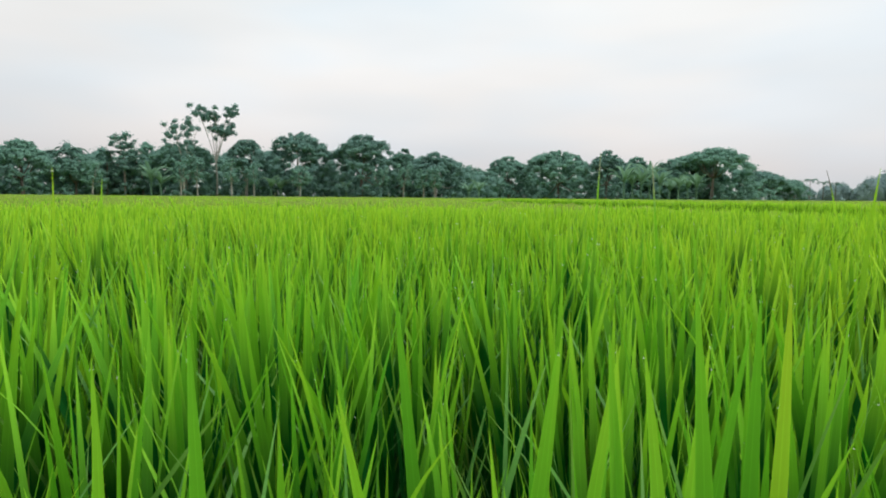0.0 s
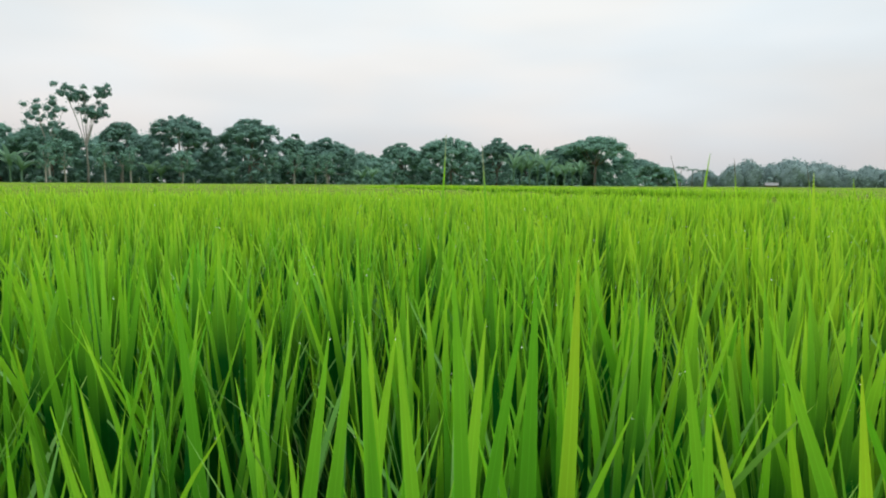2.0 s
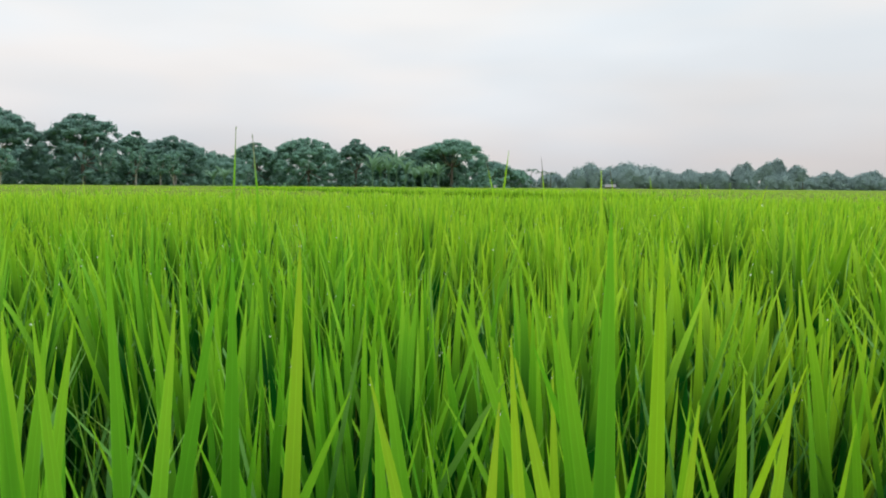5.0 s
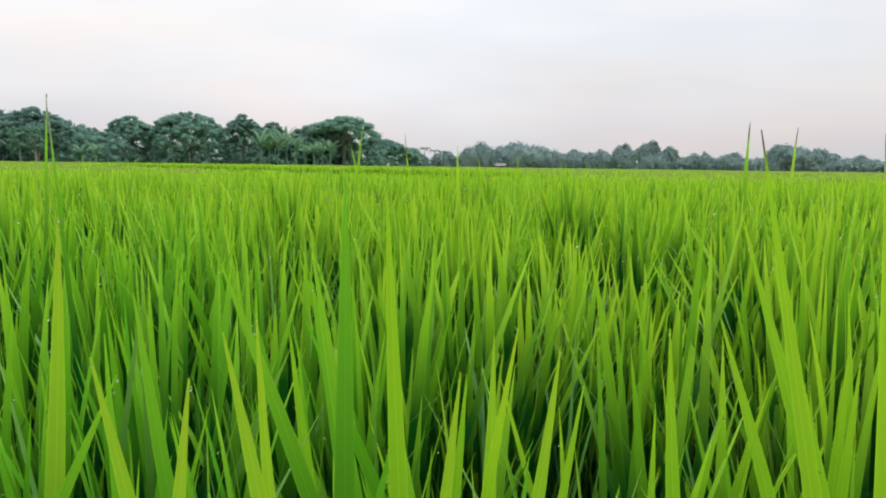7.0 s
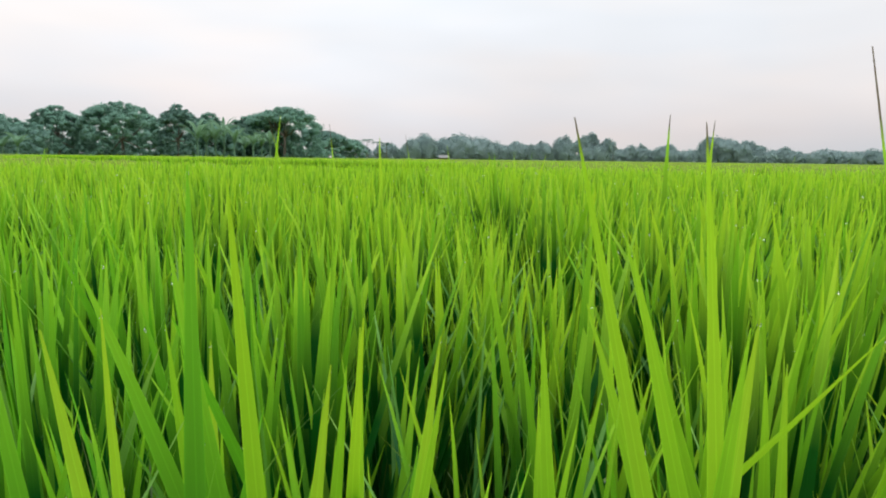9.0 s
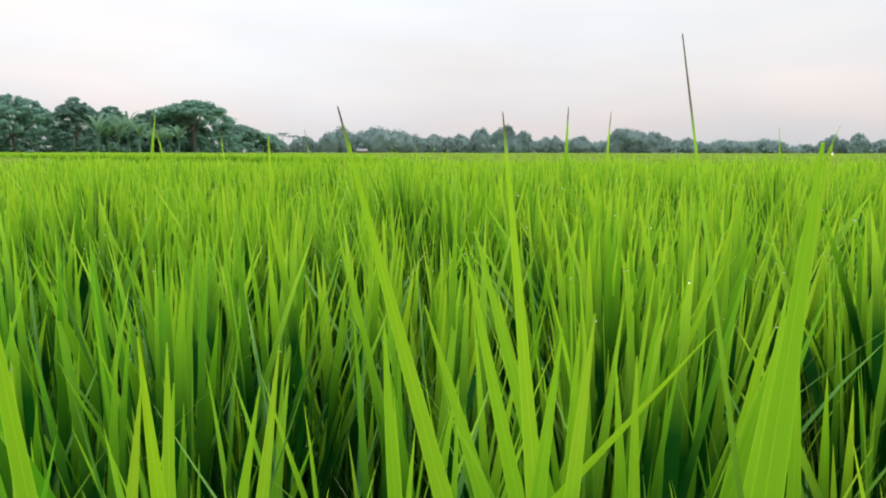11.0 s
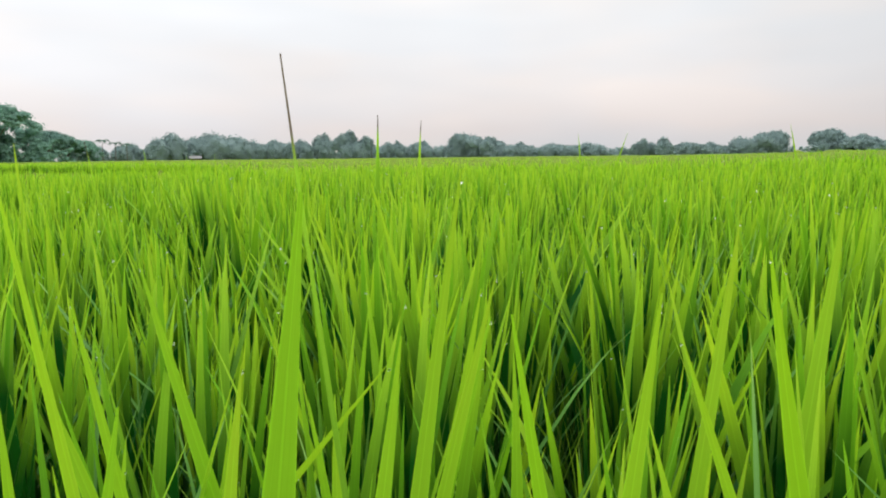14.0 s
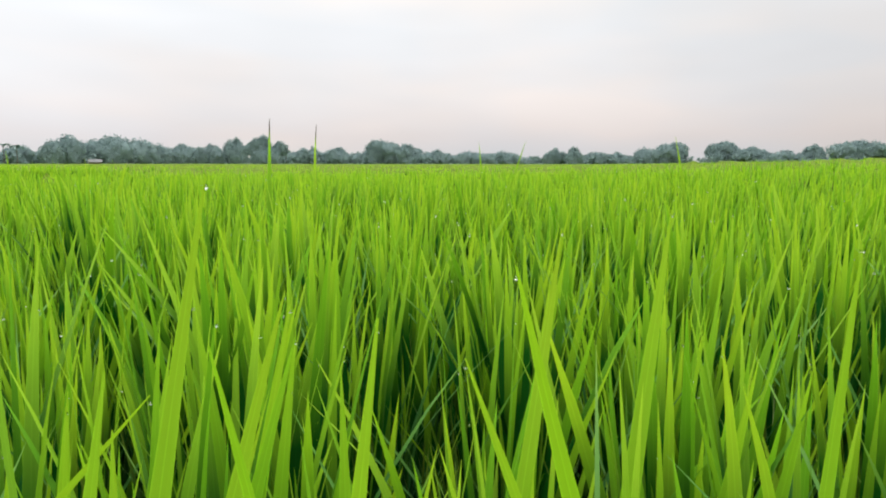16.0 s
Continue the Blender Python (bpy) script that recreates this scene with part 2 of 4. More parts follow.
RICE_BRIGHT_TIP = rice_leaf_material("bright_leaf_brown_point", (0.078, 0.235, 0.022), (0.120, 0.290, 0.034), 0.42, (0.14, 0.11, 0.08), (0.968, 0.992), young=(3.3, 2.35, 1.2), rise=0.0, dim_tint=(1, 1, 1))
RICE_BACK = rice_leaf_material("glaucous_rice_leaf", (0.10, 0.27, 0.055), (0.18, 0.37, 0.10), 0.25, young=(1.5, 1.4, 1.2), rise=0.1, dim_tint=(1, 1, 1), gloss=0.2)
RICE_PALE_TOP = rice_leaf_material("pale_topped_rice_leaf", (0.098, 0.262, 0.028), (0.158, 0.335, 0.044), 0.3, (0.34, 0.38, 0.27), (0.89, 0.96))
RICE_DRY = rice_leaf_material("withered_rice_leaf", (0.24, 0.33, 0.17), (0.33, 0.40, 0.25), 0.3, (0.30, 0.29, 0.24), young=(1.25, 1.2, 1.15), rise=0.0, dim_tint=(1, 1, 1))
STEM = rough_material("rice_stem", (0.10, 0.22, 0.03), (0.20, 0.34, 0.06), 40.0, 0.6, (1, 1, 0.1), 0.2, 0.001)
CANOPY = rough_material("rice_canopy", (0.105, 0.175, 0.014), (0.155, 0.23, 0.022), 9.0, 0.95, (1, 1, 1), 0.8, 0.12)
MUD = rough_material("paddy_mud", (0.035, 0.028, 0.018), (0.10, 0.08, 0.05), 3.0, 0.35, (1, 1, 1), 0.4, 0.02)
BUND = rough_material("grassy_bund", (0.10, 0.22, 0.02), (0.22, 0.36, 0.04), 3.0, 0.9, (1, 1, 1), 0.9, 0.15)
BARK = rough_material("bark", (0.10, 0.085, 0.07), (0.24, 0.21, 0.18), 6.0, 0.9, (1, 1, 0.25), 0.5, 0.03)
BARK_PALE = rough_material("pale_bark", (0.26, 0.25, 0.22), (0.46, 0.44, 0.40), 6.0, 0.85, (1, 1, 0.25), 0.4, 0.02)
# milky bluish haze over the near wood is put into these two greens
LEAF_HAZE_DARK = foliage_material("hazed_dark_foliage", (0.150, 0.270, 0.230), (0.175, 0.305, 0.255), 0.35)
LEAF_HAZE_MID = foliage_material("hazed_mid_foliage", (0.170, 0.315, 0.250), (0.200, 0.355, 0.280), 0.35)
# far foliage: the haze of distance is put into this pale blue-green
LEAF_HAZE_FAR = foliage_material("far_haze_foliage", (0.255, 0.350, 0.345), (0.285, 0.385, 0.375), 0.3)
LEAF_BANANA = foliage_material("banana_foliage", (0.14, 0.26, 0.17), (0.22, 0.36, 0.24), 0.35, 0.5)
ROOF = rough_material("pale_sheet_roof", (0.10, 0.10, 0.10), (0.18, 0.18, 0.18), 3.0, 0.5)
WALL = rough_material("mud_wall", (0.20, 0.16, 0.12), (0.34, 0.28, 0.21), 3.0, 0.95)


def dew_material():
    m, N, L = material("dew_water")
    out, bs = N("ShaderNodeOutputMaterial"), N("ShaderNodeBsdfPrincipled")
    bs.inputs["Base Color"].default_value = (1, 1, 1, 1)
    bs.inputs["Roughness"].default_value = 0.0
    bs.inputs["IOR"].default_value = 1.33
    bs.inputs["Transmission Weight"].default_value = 1.0
    L(bs.outputs[0], out.inputs["Surface"])
    return m


DEW = dew_material()


# ---------------------------------------------------------------- mesh tools
def mesh_from(name, verts, faces, mat, uvs=None):
    """A mesh from arrays: verts (n, 3), faces (m, 4) or (m, 3), uvs per corner."""
    me = bpy.data.meshes.new(name)
    verts, faces = np.asarray(verts, np.float32), np.asarray(faces, np.int32)
    k = faces.shape[1]
    me.vertices.add(len(verts))
    me.vertices.foreach_set("co", verts.ravel())
    me.loops.add(faces.size)
    me.loops.foreach_set("vertex_index", faces.ravel())
    me.polygons.add(len(faces))
    me.polygons.foreach_set("loop_start", np.arange(0, faces.size, k, dtype=np.int32))
    me.polygons.foreach_set("use_smooth", np.full(len(faces), True))
    if uvs is not None:
        me.uv_layers.new(name="uv").data.foreach_set("uv", np.asarray(uvs, np.float32).ravel())
    me.materials.append(mat)
    me.update(calc_edges=True)
    return me


def part(name, me, parent, label=""):
    ob = new(name, me)
    ob.parent = parent
    if label:
        tagged(ob, label)
    return ob


def empty(name, x, y, z=0.0):
    ob = new(name)
    ob.location = (x, y, z)
    return ob


def blades(base, phi, tilt, bend, length, width, twist, segs=6, fold=0.18, sweep=None):
    """Vertices, faces and corner uvs of n grass blades: each starts at base, leans by tilt towards phi and bends on by bend."""
    n = len(base)
    s = np.linspace(0, 1, segs + 1)
    th = tilt[:, None] + bend[:, None] * s[None] ** 2
    step = length[:, None] / segs
    run = np.concatenate([np.zeros((n, 1)), np.cumsum(0.5 * (np.sin(th[:, 1:]) + np.sin(th[:, :-1])) * step, 1)], 1)
    rise = np.concatenate([np.zeros((n, 1)), np.cumsum(0.5 * (np.cos(th[:, 1:]) + np.cos(th[:, :-1])) * step, 1)], 1)
    out_dir = np.stack([np.cos(phi), np.sin(phi), np.zeros(n)], -1)
    side0 = np.stack([-np.sin(phi), np.cos(phi), np.zeros(n)], -1)
    mid = base[:, None, :] + run[..., None] * out_dir[:, None] + rise[..., None] * np.array([0, 0, 1.0])
    nrm = np.cos(th)[..., None] * out_dir[:, None] - np.sin(th)[..., None] * np.array([0, 0, 1.0])
    tw = twist[:, None] * (0.4 + 0.6 * s[None])
    side = np.cos(tw)[..., None] * side0[:, None] + np.sin(tw)[..., None] * nrm
    face = -np.sin(tw)[..., None] * side0[:, None] + np.cos(tw)[..., None] * nrm
    prof = (0.62 + 0.38 * np.sin(np.minimum(s / 0.4, 1) * np.pi / 2)) * np.maximum(1 - s ** 3.4, 0.0) + 0.012
    w = 0.5 * width[:, None] * prof[None]
    if sweep is not None:
        mid = mid + (sweep[:, None] * (s[None] ** 2))[..., None] * side0[:, None]
    lo, hi = mid - w[..., None] * side, mid + w[..., None] * side
    if fold > 0:
        cols = np.stack([lo, mid + (fold * w)[..., None] * face, hi], 2)
        u = np.array([0.0, 0.5, 1.0])
    else:
        cols = np.stack([lo, hi], 2)
        u = np.array([0.0, 1.0])
    c = len(u)
    verts = cols.reshape(-1, 3)
    ring = np.arange(segs)[:, None] * c + np.arange(c - 1)[None]
    quad = np.stack([ring, ring + 1, ring + c + 1, ring + c], -1).reshape(-1, 4)
    faces = (np.arange(n)[:, None, None] * (segs + 1) * c + quad[None]).reshape(-1, 4)
    uu, vv = np.meshgrid(u, s)
    grid = np.stack([uu, vv], -1).reshape(-1, 2)
    uvs = np.tile(grid[quad].reshape(-1, 2), (n, 1))
    return verts, faces, uvs


def tube(points, radii, sides=6):
    """Vertices and quads of a tapered tube along points."""
    pts = [Vector(p) for p in points]
    verts, faces = [], []
    for i, p in enumerate(pts):
        t = (pts[min(i + 1, len(pts) - 1)] - pts[max(i - 1, 0)]).normalized()
        a = t.orthogonal().normalized()
        b = t.cross(a)
        for k in range(sides):
            g = 2 * math.pi * k / sides
            verts.append(p + (a * math.cos(g) + b * math.sin(g)) * radii[i])
    for i in range(len(pts) - 1):
        for k in range(sides):
            q = (k + 1) % sides
            faces.append((i * sides + k, i * sides + q, (i + 1) * sides + q, (i + 1) * sides + k))
    return verts, faces


def polar(az, dist):
    return dist * math.sin(radians(az)), dist * math.cos(radians(az))


# ---------------------------------------------------------------- ground
def build_ground():
    rad = np.concatenate([[0.0], np.geomspace(0.6, 3000, 40)])
    ang = np.radians(np.arange(0, 360, 4))
    n = len(ang)
    verts = [(0, 0, 0)]
    for r in rad[1:]:
        for a in ang:
            amp = min(0.03, 0.012 * r) if r < 200 else 0.0
            verts.append((r * math.sin(a), r * math.cos(a), amp * noise.noise((r * math.sin(a) * 2, r * math.cos(a) * 2, 3.0))))
    faces = []
    for i in range(len(rad) - 2):
        for k in range(n):
            q = (k + 1) % n
            faces.append((1 + i * n + k, 1 + i * n + q, 1 + (i + 1) * n + q, 1 + (i + 1) * n + k))
    for k in range(0, n, 2):
        faces.append((0, 1 + (k + 2) % n, 1 + (k + 1) % n, 1 + k))
    tagged(new("ground", mesh_from("ground", verts, faces, MUD)), "wet brown mud of the flooded paddy floor", "ground", kind="structure")


build_ground()

# the cross bund: a line over the plan, with a bare furrow on the near side
BUND_A, BUND_B = np.array(polar(5, 36)), np.array(polar(39, 11.5))


def bund_offset(x, y):
    """Signed distance beyond the bund's line, and the way along it from 0 to 1."""
    ab = BUND_B - BUND_A
    ln = math.hypot(*ab)
    t = ((x - BUND_A[0]) * ab[0] + (y - BUND_A[1]) * ab[1]) / ln ** 2
    nx, ny = -ab[1] / ln, ab[0] / ln
    return (x - BUND_A[0]) * nx + (y - BUND_A[1]) * ny, t


def canopy_height(x, y):
    r = np.hypot(x, y)
    z = np.interp(r, [0, 3.2, 4.5, 8, 14, 30, 400], [0.1, 0.22, 0.58, 0.70, 0.77, 0.81, 0.83])
    off, t = bund_offset(x, y)
    furrow = np.exp(-(off / 0.9) ** 2) * np.clip((t + 0.05) * 8, 0, 1) * np.clip((1.15 - t) * 8, 0, 1)
    strip = np.clip((off - 0.9) * 3, 0, 1) * np.clip((5.0 - off) * 2, 0, 1) * along_bund(t)
    return z - 0.42 * furrow + 0.05 * strip


def along_bund(t):
    return np.clip(t * 6, 0, 1) * np.clip((1.05 - t) * 6, 0, 1)


def field_top(x, y):
    """Height of the leaf tips: lower before the bund, higher on the strip behind it."""
    off, t = bund_offset(x, y)
    near = np.clip((off + 2.6) / 1.6, 0, 1) * (off < 0.9)
    strip = (off >= 0.9) & (off < 5.0)
    return 0.87 + along_bund(t) * (-0.035 * near + 0.055 * strip)


def stand_rise(x, y):
    """Extra rice height on one side, shaped to fit the skyline the camera sees."""
    r, az = np.hypot(x, y), np.degrees(np.arctan2(x, y))
    s = np.clip((az - 72.0) / 30.0, 0, 1) * np.clip((150.0 - az) / 30.0, 0, 1)
    s = s * s * (3 - 2 * s)
    return s * np.interp(r, [4.0, 14.0, 400.0], [0.0, 0.21, 0.24])


def build_far_rice():
    """Closed sheet of leaf tips far out, where single blades melt together."""
    rad = np.geomspace(3.2, 330, 158)
    ang = np.radians(np.arange(0, 360, 1.0))
    R, A = np.meshgrid(rad, ang, indexing="ij")
    x, y = R * np.sin(A), R * np.cos(A)
    z = canopy_height(x, y) + stand_rise(x, y)
    bump = rng.normal(0, 1, z.shape) * np.interp(R, [4.5, 10, 40, 330], [0.05, 0.045, 0.03, 0.03])
    verts = np.stack([x, y, z + bump], -1).reshape(-1, 3)
    n, m = z.shape
    i, k = np.meshgrid(np.arange(n - 1), np.arange(m), indexing="ij")
    q = (k + 1) % m
    faces = np.stack([i * m + k, i * m + q, (i + 1) * m + q, (i + 1) * m + k], -1).reshape(-1, 4)
    tagged(new("rice_canopy", mesh_from("rice_canopy", verts, faces, CANOPY)), "closed canopy of bright green rice stretching to the trees", "rice field", kind="stuff")


build_far_rice()


# ---------------------------------------------------------------- rice, further rows
def hill_grid(r0, r1, pitch, az0=-42.0, az1=112.0, keep=1.0, back_keep=0.0):
    """Jittered planting grid between two distances from the arc's centre."""
    k = int(r1 / pitch) + 1
    gx, gy = np.meshgrid(np.arange(-k, k + 1) * pitch, np.arange(-k, k + 1) * pitch)
    c, s = math.cos(0.35), math.sin(0.35)
    x, y = (gx * c - gy * s).ravel(), (gx * s + gy * c).ravel()
    x = x + rng.uniform(-0.28, 0.28, x.size) * pitch
    y = y + rng.uniform(-0.28, 0.28, y.size) * pitch
    r, az = np.hypot(x, y), np.degrees(np.arctan2(x, y))
    front = (az > az0) & (az < az1)
    ok = (r >= r0) & (r < r1) & np.where(front, rng.random(x.size) < keep, rng.random(x.size) < back_keep)
    return x[ok], y[ok]


def rice_leaves(x, y, per, top, spread, width, segs, fold, size=1.0, off=0.05, slant=0.0):
    """per blades on each hill; tips reach about top and lie up to spread lower."""
    n = len(x) * per
    hx, hy = np.repeat(x, per), np.repeat(y, per)
    ht = np.repeat(top + stand_rise(x, y) + rng.normal(0, 1, len(x)) * np.interp(np.hypot(x, y), [1.5, 5.0], [0.035, 0.022]), per)
    a, o = rng.uniform(0, 2 * np.pi, n), off * np.sqrt(rng.random(n))
    length = rng.uniform(0.30, 0.52, n) * size
    tilt = np.abs(rng.normal(0.05, 0.17, n))
    bend = np.abs(rng.normal(0.04, 0.14, n))
    flop = rng.random(n) < 0.002
    tilt, bend = np.where(flop, tilt + rng.uniform(0.1, 0.35, n), tilt), np.where(flop, bend + rng.uniform(0.1, 0.4, n), bend)
    if slant:
        tilt = rng.uniform(0.3, 1.0, n) * slant
    reach = length * np.cos(tilt + bend * 0.33)
    tip = ht - spread * rng.random(n) ** 1.4
    z0 = np.maximum(tip - reach, 0.02)
    base = np.stack([hx + o * np.cos(a), hy + o * np.sin(a), z0], -1)
    phi = a + rng.normal(0, 0.8, n)
    return blades(base, phi, tilt, bend, length, rng.uniform(0.75, 1.2, n) * width, rng.uniform(-1.0, 1.0, n), segs, fold)


def join(chunks):
    vs, fs, us, k = [], [], [], 0
    for v, f, u in chunks:
        vs.append(v), fs.append(f + k), us.append(u)
        k += len(v)
    return np.concatenate(vs), np.concatenate(fs), np.concatenate(us)


def build_rice_field():
    # lower clumps round the standing place; unseen ones behind are added to block light
    x, y = hill_grid(0.10, 1.16, 0.15, back_keep=1.0)
    az, r = np.degrees(np.arctan2(x, y)), np.hypot(x, y)
    back = ((az < -48) | (az > 118)) & (r > 0.3)
    under = (r < 0.74) & ~back
    low = join([rice_leaves(x[under], y[under], 28, 0.76, 0.26, 0.0165, 4, 0.18), rice_leaves(x[back], y[back], 40, 0.90, 0.26, 0.0165, 4, 0.18)])
    aged_or_shaded = [rice_leaves(x[under], y[under], 24, 0.62, 0.30, 0.013, 3, 0.0, 1.2), rice_leaves(x[back], y[back], 24, 0.68, 0.30, 0.015, 3, 0.0, 1.2)]
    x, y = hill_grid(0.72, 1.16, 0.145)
    aged_or_shaded.append(rice_leaves(x, y, 26, 0.58, 0.30, 0.012, 4, 0.1, 1.1, 0.08))
    tagged(new("rice_plants", mesh_from("rice_plants", low[0], low[1], RICE, low[2])), "rice plants round the standing place, those behind unseen and blocking light", "rice plants", kind="stuff")
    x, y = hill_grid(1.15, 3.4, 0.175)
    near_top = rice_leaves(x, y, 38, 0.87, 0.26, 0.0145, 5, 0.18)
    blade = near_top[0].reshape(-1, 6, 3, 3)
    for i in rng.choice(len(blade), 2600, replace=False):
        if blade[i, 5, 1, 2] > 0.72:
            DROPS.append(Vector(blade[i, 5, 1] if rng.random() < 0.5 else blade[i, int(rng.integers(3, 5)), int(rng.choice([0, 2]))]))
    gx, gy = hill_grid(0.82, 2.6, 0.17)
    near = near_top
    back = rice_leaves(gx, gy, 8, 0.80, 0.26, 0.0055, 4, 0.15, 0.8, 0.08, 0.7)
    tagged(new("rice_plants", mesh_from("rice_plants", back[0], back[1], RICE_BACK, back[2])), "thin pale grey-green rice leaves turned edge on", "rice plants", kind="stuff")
    aged_or_shaded.append(rice_leaves(x, y, 40, 0.61, 0.30, 0.015, 3, 0.0, 1.25, 0.085))
    aged_or_shaded = join(aged_or_shaded)
    tagged(new("rice_plants", mesh_from("rice_plants", aged_or_shaded[0], aged_or_shaded[1], RICE_LOW_SHADE, aged_or_shaded[2])), "deep green leaves low in the rice plants, darkened as if shaded", "rice plants", kind="stuff")
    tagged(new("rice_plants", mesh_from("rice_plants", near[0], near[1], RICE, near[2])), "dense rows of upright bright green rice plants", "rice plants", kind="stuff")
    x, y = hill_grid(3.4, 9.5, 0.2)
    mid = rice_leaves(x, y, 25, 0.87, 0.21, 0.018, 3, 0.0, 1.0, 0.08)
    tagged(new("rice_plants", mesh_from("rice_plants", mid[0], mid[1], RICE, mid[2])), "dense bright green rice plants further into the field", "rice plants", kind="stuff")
    # the same field behind the standing place
    bx, by = hill_grid(1.15, 3.6, 0.175, keep=0.0, back_keep=1.0)
    cx, cy = hill_grid(3.6, 9.5, 0.24, keep=0.0, back_keep=1.0)
    rear = join([rice_leaves(bx, by, 10, 0.52, 0.28, 0.02, 2, 0.0, 1.0, 0.09, 0.9), rice_leaves(bx, by, 12, 0.87, 0.30, 0.0185, 3, 0.0, 1.0, 0.09), rice_leaves(cx, cy, 5, 0.87, 0.22, 0.021, 2, 0.0, 1.0, 0.12)])
    tagged(new("rice_plants", mesh_from("rice_plants", rear[0], rear[1], RICE, rear[2])), "bright green rice plants across the rest of the field", "rice plants", kind="stuff")
    x, y = hill_grid(9.5, 40, 0.42, back_keep=0.06)
    off, t = bund_offset(x, y)
    clear = ~((off > -0.2) & (off < 0.9) & (t > 0) & (t < 1.0))
    far = rice_leaves(x[clear], y[clear], 6, field_top(x[clear], y[clear]), 0.13, 0.042, 2, 0.0, 0.8, 0.2)
    tagged(new("rice_plants", mesh_from("rice_plants", far[0], far[1], RICE, far[2])), "distant bright green rice plants of the same field", "rice plants", kind="stuff")
    x, y = hill_grid(40, 120, 1.3, back_keep=0.02)
    off, t = bund_offset(x, y)
    clear = ~((off > -0.2) & (off < 0.9) & (t > 0) & (t < 1.0))
    far = rice_leaves(x[clear], y[clear], 3, 0.88, 0.10, 0.12, 2, 0.0, 0.8, 0.7)
    tagged(new("rice_plants", mesh_from("rice_plants", far[0], far[1], RICE, far[2])), "farthest rows of the bright green rice field", "rice plants", kind="stuff")
    # the close row on the bund's strip
    n = 2600
    u, w = rng.random(n), rng.uniform(0.9, 2.2, n)
    ab = BUND_B - BUND_A
    nrm = np.array([-ab[1], ab[0]]) / math.hypot(*ab)
    x, y = BUND_A[0] + ab[0] * u + nrm[0] * w, BUND_A[1] + ab[1] * u + nrm[1] * w
    row = rice_leaves(x, y, 7, field_top(x, y), 0.10, 0.022, 2, 0.0, 0.9, 0.12)
    tagged(new("rice_plants", mesh_from("rice_plants", row[0], row[1], RICE, row[2])), "taller pale green rice along the bund", "rice plants", kind="stuff")
    # a few withered blades low among the stems
    x, y = hill_grid(0.8, 2.2, 0.24)
    dry = rice_leaves(x, y, 3, 0.66, 0.3, 0.0032, 4, 0.0)
    tagged(new("withered_leaves", mesh_from("withered_leaves", dry[0], dry[1], RICE_DRY, dry[2])), "thin pale withered rice leaves among the stems", "leaves", kind="stuff")


build_rice_field()


def grass_strip():
    """The bund itself: a low earth ridge under pale grass."""
    verts, faces, n = [], [], 60
    ab = BUND_B - BUND_A
    u = ab / math.hypot(*ab)
    nrm = np.array([-u[1], u[0]])
    prof = ((0.75, 0.1), (0.85, 0.52), (1.0, 0.62), (1.5, 0.66), (2.6, 0.65), (3.2, 0.54), (3.5, 0.1))
    for i in range(n + 1):
        p = BUND_A + ab * (i / n)
        for o, z in prof:
            q = p + nrm * (o + rng.normal(0, 0.05))
            fade = min(1.0, 5.0 * i / n, 5.0 * (n - i) / n)
            verts.append((q[0], q[1], (0.45 + (z - 0.45) * fade + rng.normal(0, 0.02)) if z > 0.5 else -0.05))
    k = len(prof)
    for i in range(n):
        for j in range(k - 1):
            faces.append((i * k + j, (i + 1) * k + j, (i + 1) * k + j + 1, i * k + j + 1))
    tagged(new("bund", mesh_from("bund", verts, faces, BUND)), "low earth bund overgrown with pale green grass", "bund", kind="structure")


grass_strip()


# ---------------------------------------------------------------- trees
def ball_quads():
    """A cube of 24 quads, blown up to a ball."""
    verts, faces, index = [], [], {}
    for ax in range(3):
        for sgn in (-1, 1):
            for i in range(2):
                for k in range(2):
                    ids = []
                    for di, dk in ((0, 0), (1, 0), (1, 1), (0, 1)):
                        p = [0, 0, 0]
                        p[ax], p[(ax + 1) % 3], p[(ax + 2) % 3] = sgn, i + di - 1, k + dk - 1
                        key = tuple(p)
                        if key not in index:
                            index[key] = len(verts)
                            verts.append(np.array(p, float) / np.linalg.norm(p))
                        ids.append(index[key])
                    faces.append(ids if sgn > 0 else ids[::-1])
    return np.array(verts), np.array(faces)


BALL = ball_quads()


def leaf_cloud(centres, radii, per, size, flat=1.0, up=0.4, core=0.66):
    """Small leaf sprays on and in many clumps, each with a close lumpy heart; quads."""
    cen, rds = np.asarray(centres, float), np.asarray(radii, float)
    n = len(cen) * per
    c, r = np.repeat(cen, per, 0), np.repeat(rds, per)
    v = rng.normal(0, 1, (n, 3))
    v /= np.linalg.norm(v, axis=1)[:, None]
    rr = r * rng.uniform(0.6, 1.35, n)
    p = c + v * rr[:, None] * np.array([1, 1, flat])
    nrm = v + np.array([0, 0, up]) + rng.normal(0, 0.3, (n, 3))
    nrm /= np.linalg.norm(nrm, axis=1)[:, None]
    a = np.cross(nrm, rng.normal(0, 1, (n, 3)))
    a /= np.linalg.norm(a, axis=1)[:, None]
    b = np.cross(nrm, a)
    s = size * rng.uniform(0.6, 1.3, n)[:, None]
    quad = np.stack([p - a * s, p - b * s * 0.45, p + a * s, p + b * s * 0.45], 1)
    bv, bf = BALL
    m = len(cen)
    lump = rng.uniform(0.75, 1.15, (m, len(bv), 1))
    heart = cen[:, None] + bv[None] * lump * (core * rds)[:, None, None] * np.array([1, 1, flat])
    hf = bf[None] + 4 * n + (np.arange(m) * len(bv))[:, None, None]
    return np.concatenate([quad.reshape(-1, 3), heart.reshape(-1, 3)]), np.concatenate([np.arange(4 * n).reshape(-1, 4), hf.reshape(-1, 4)])


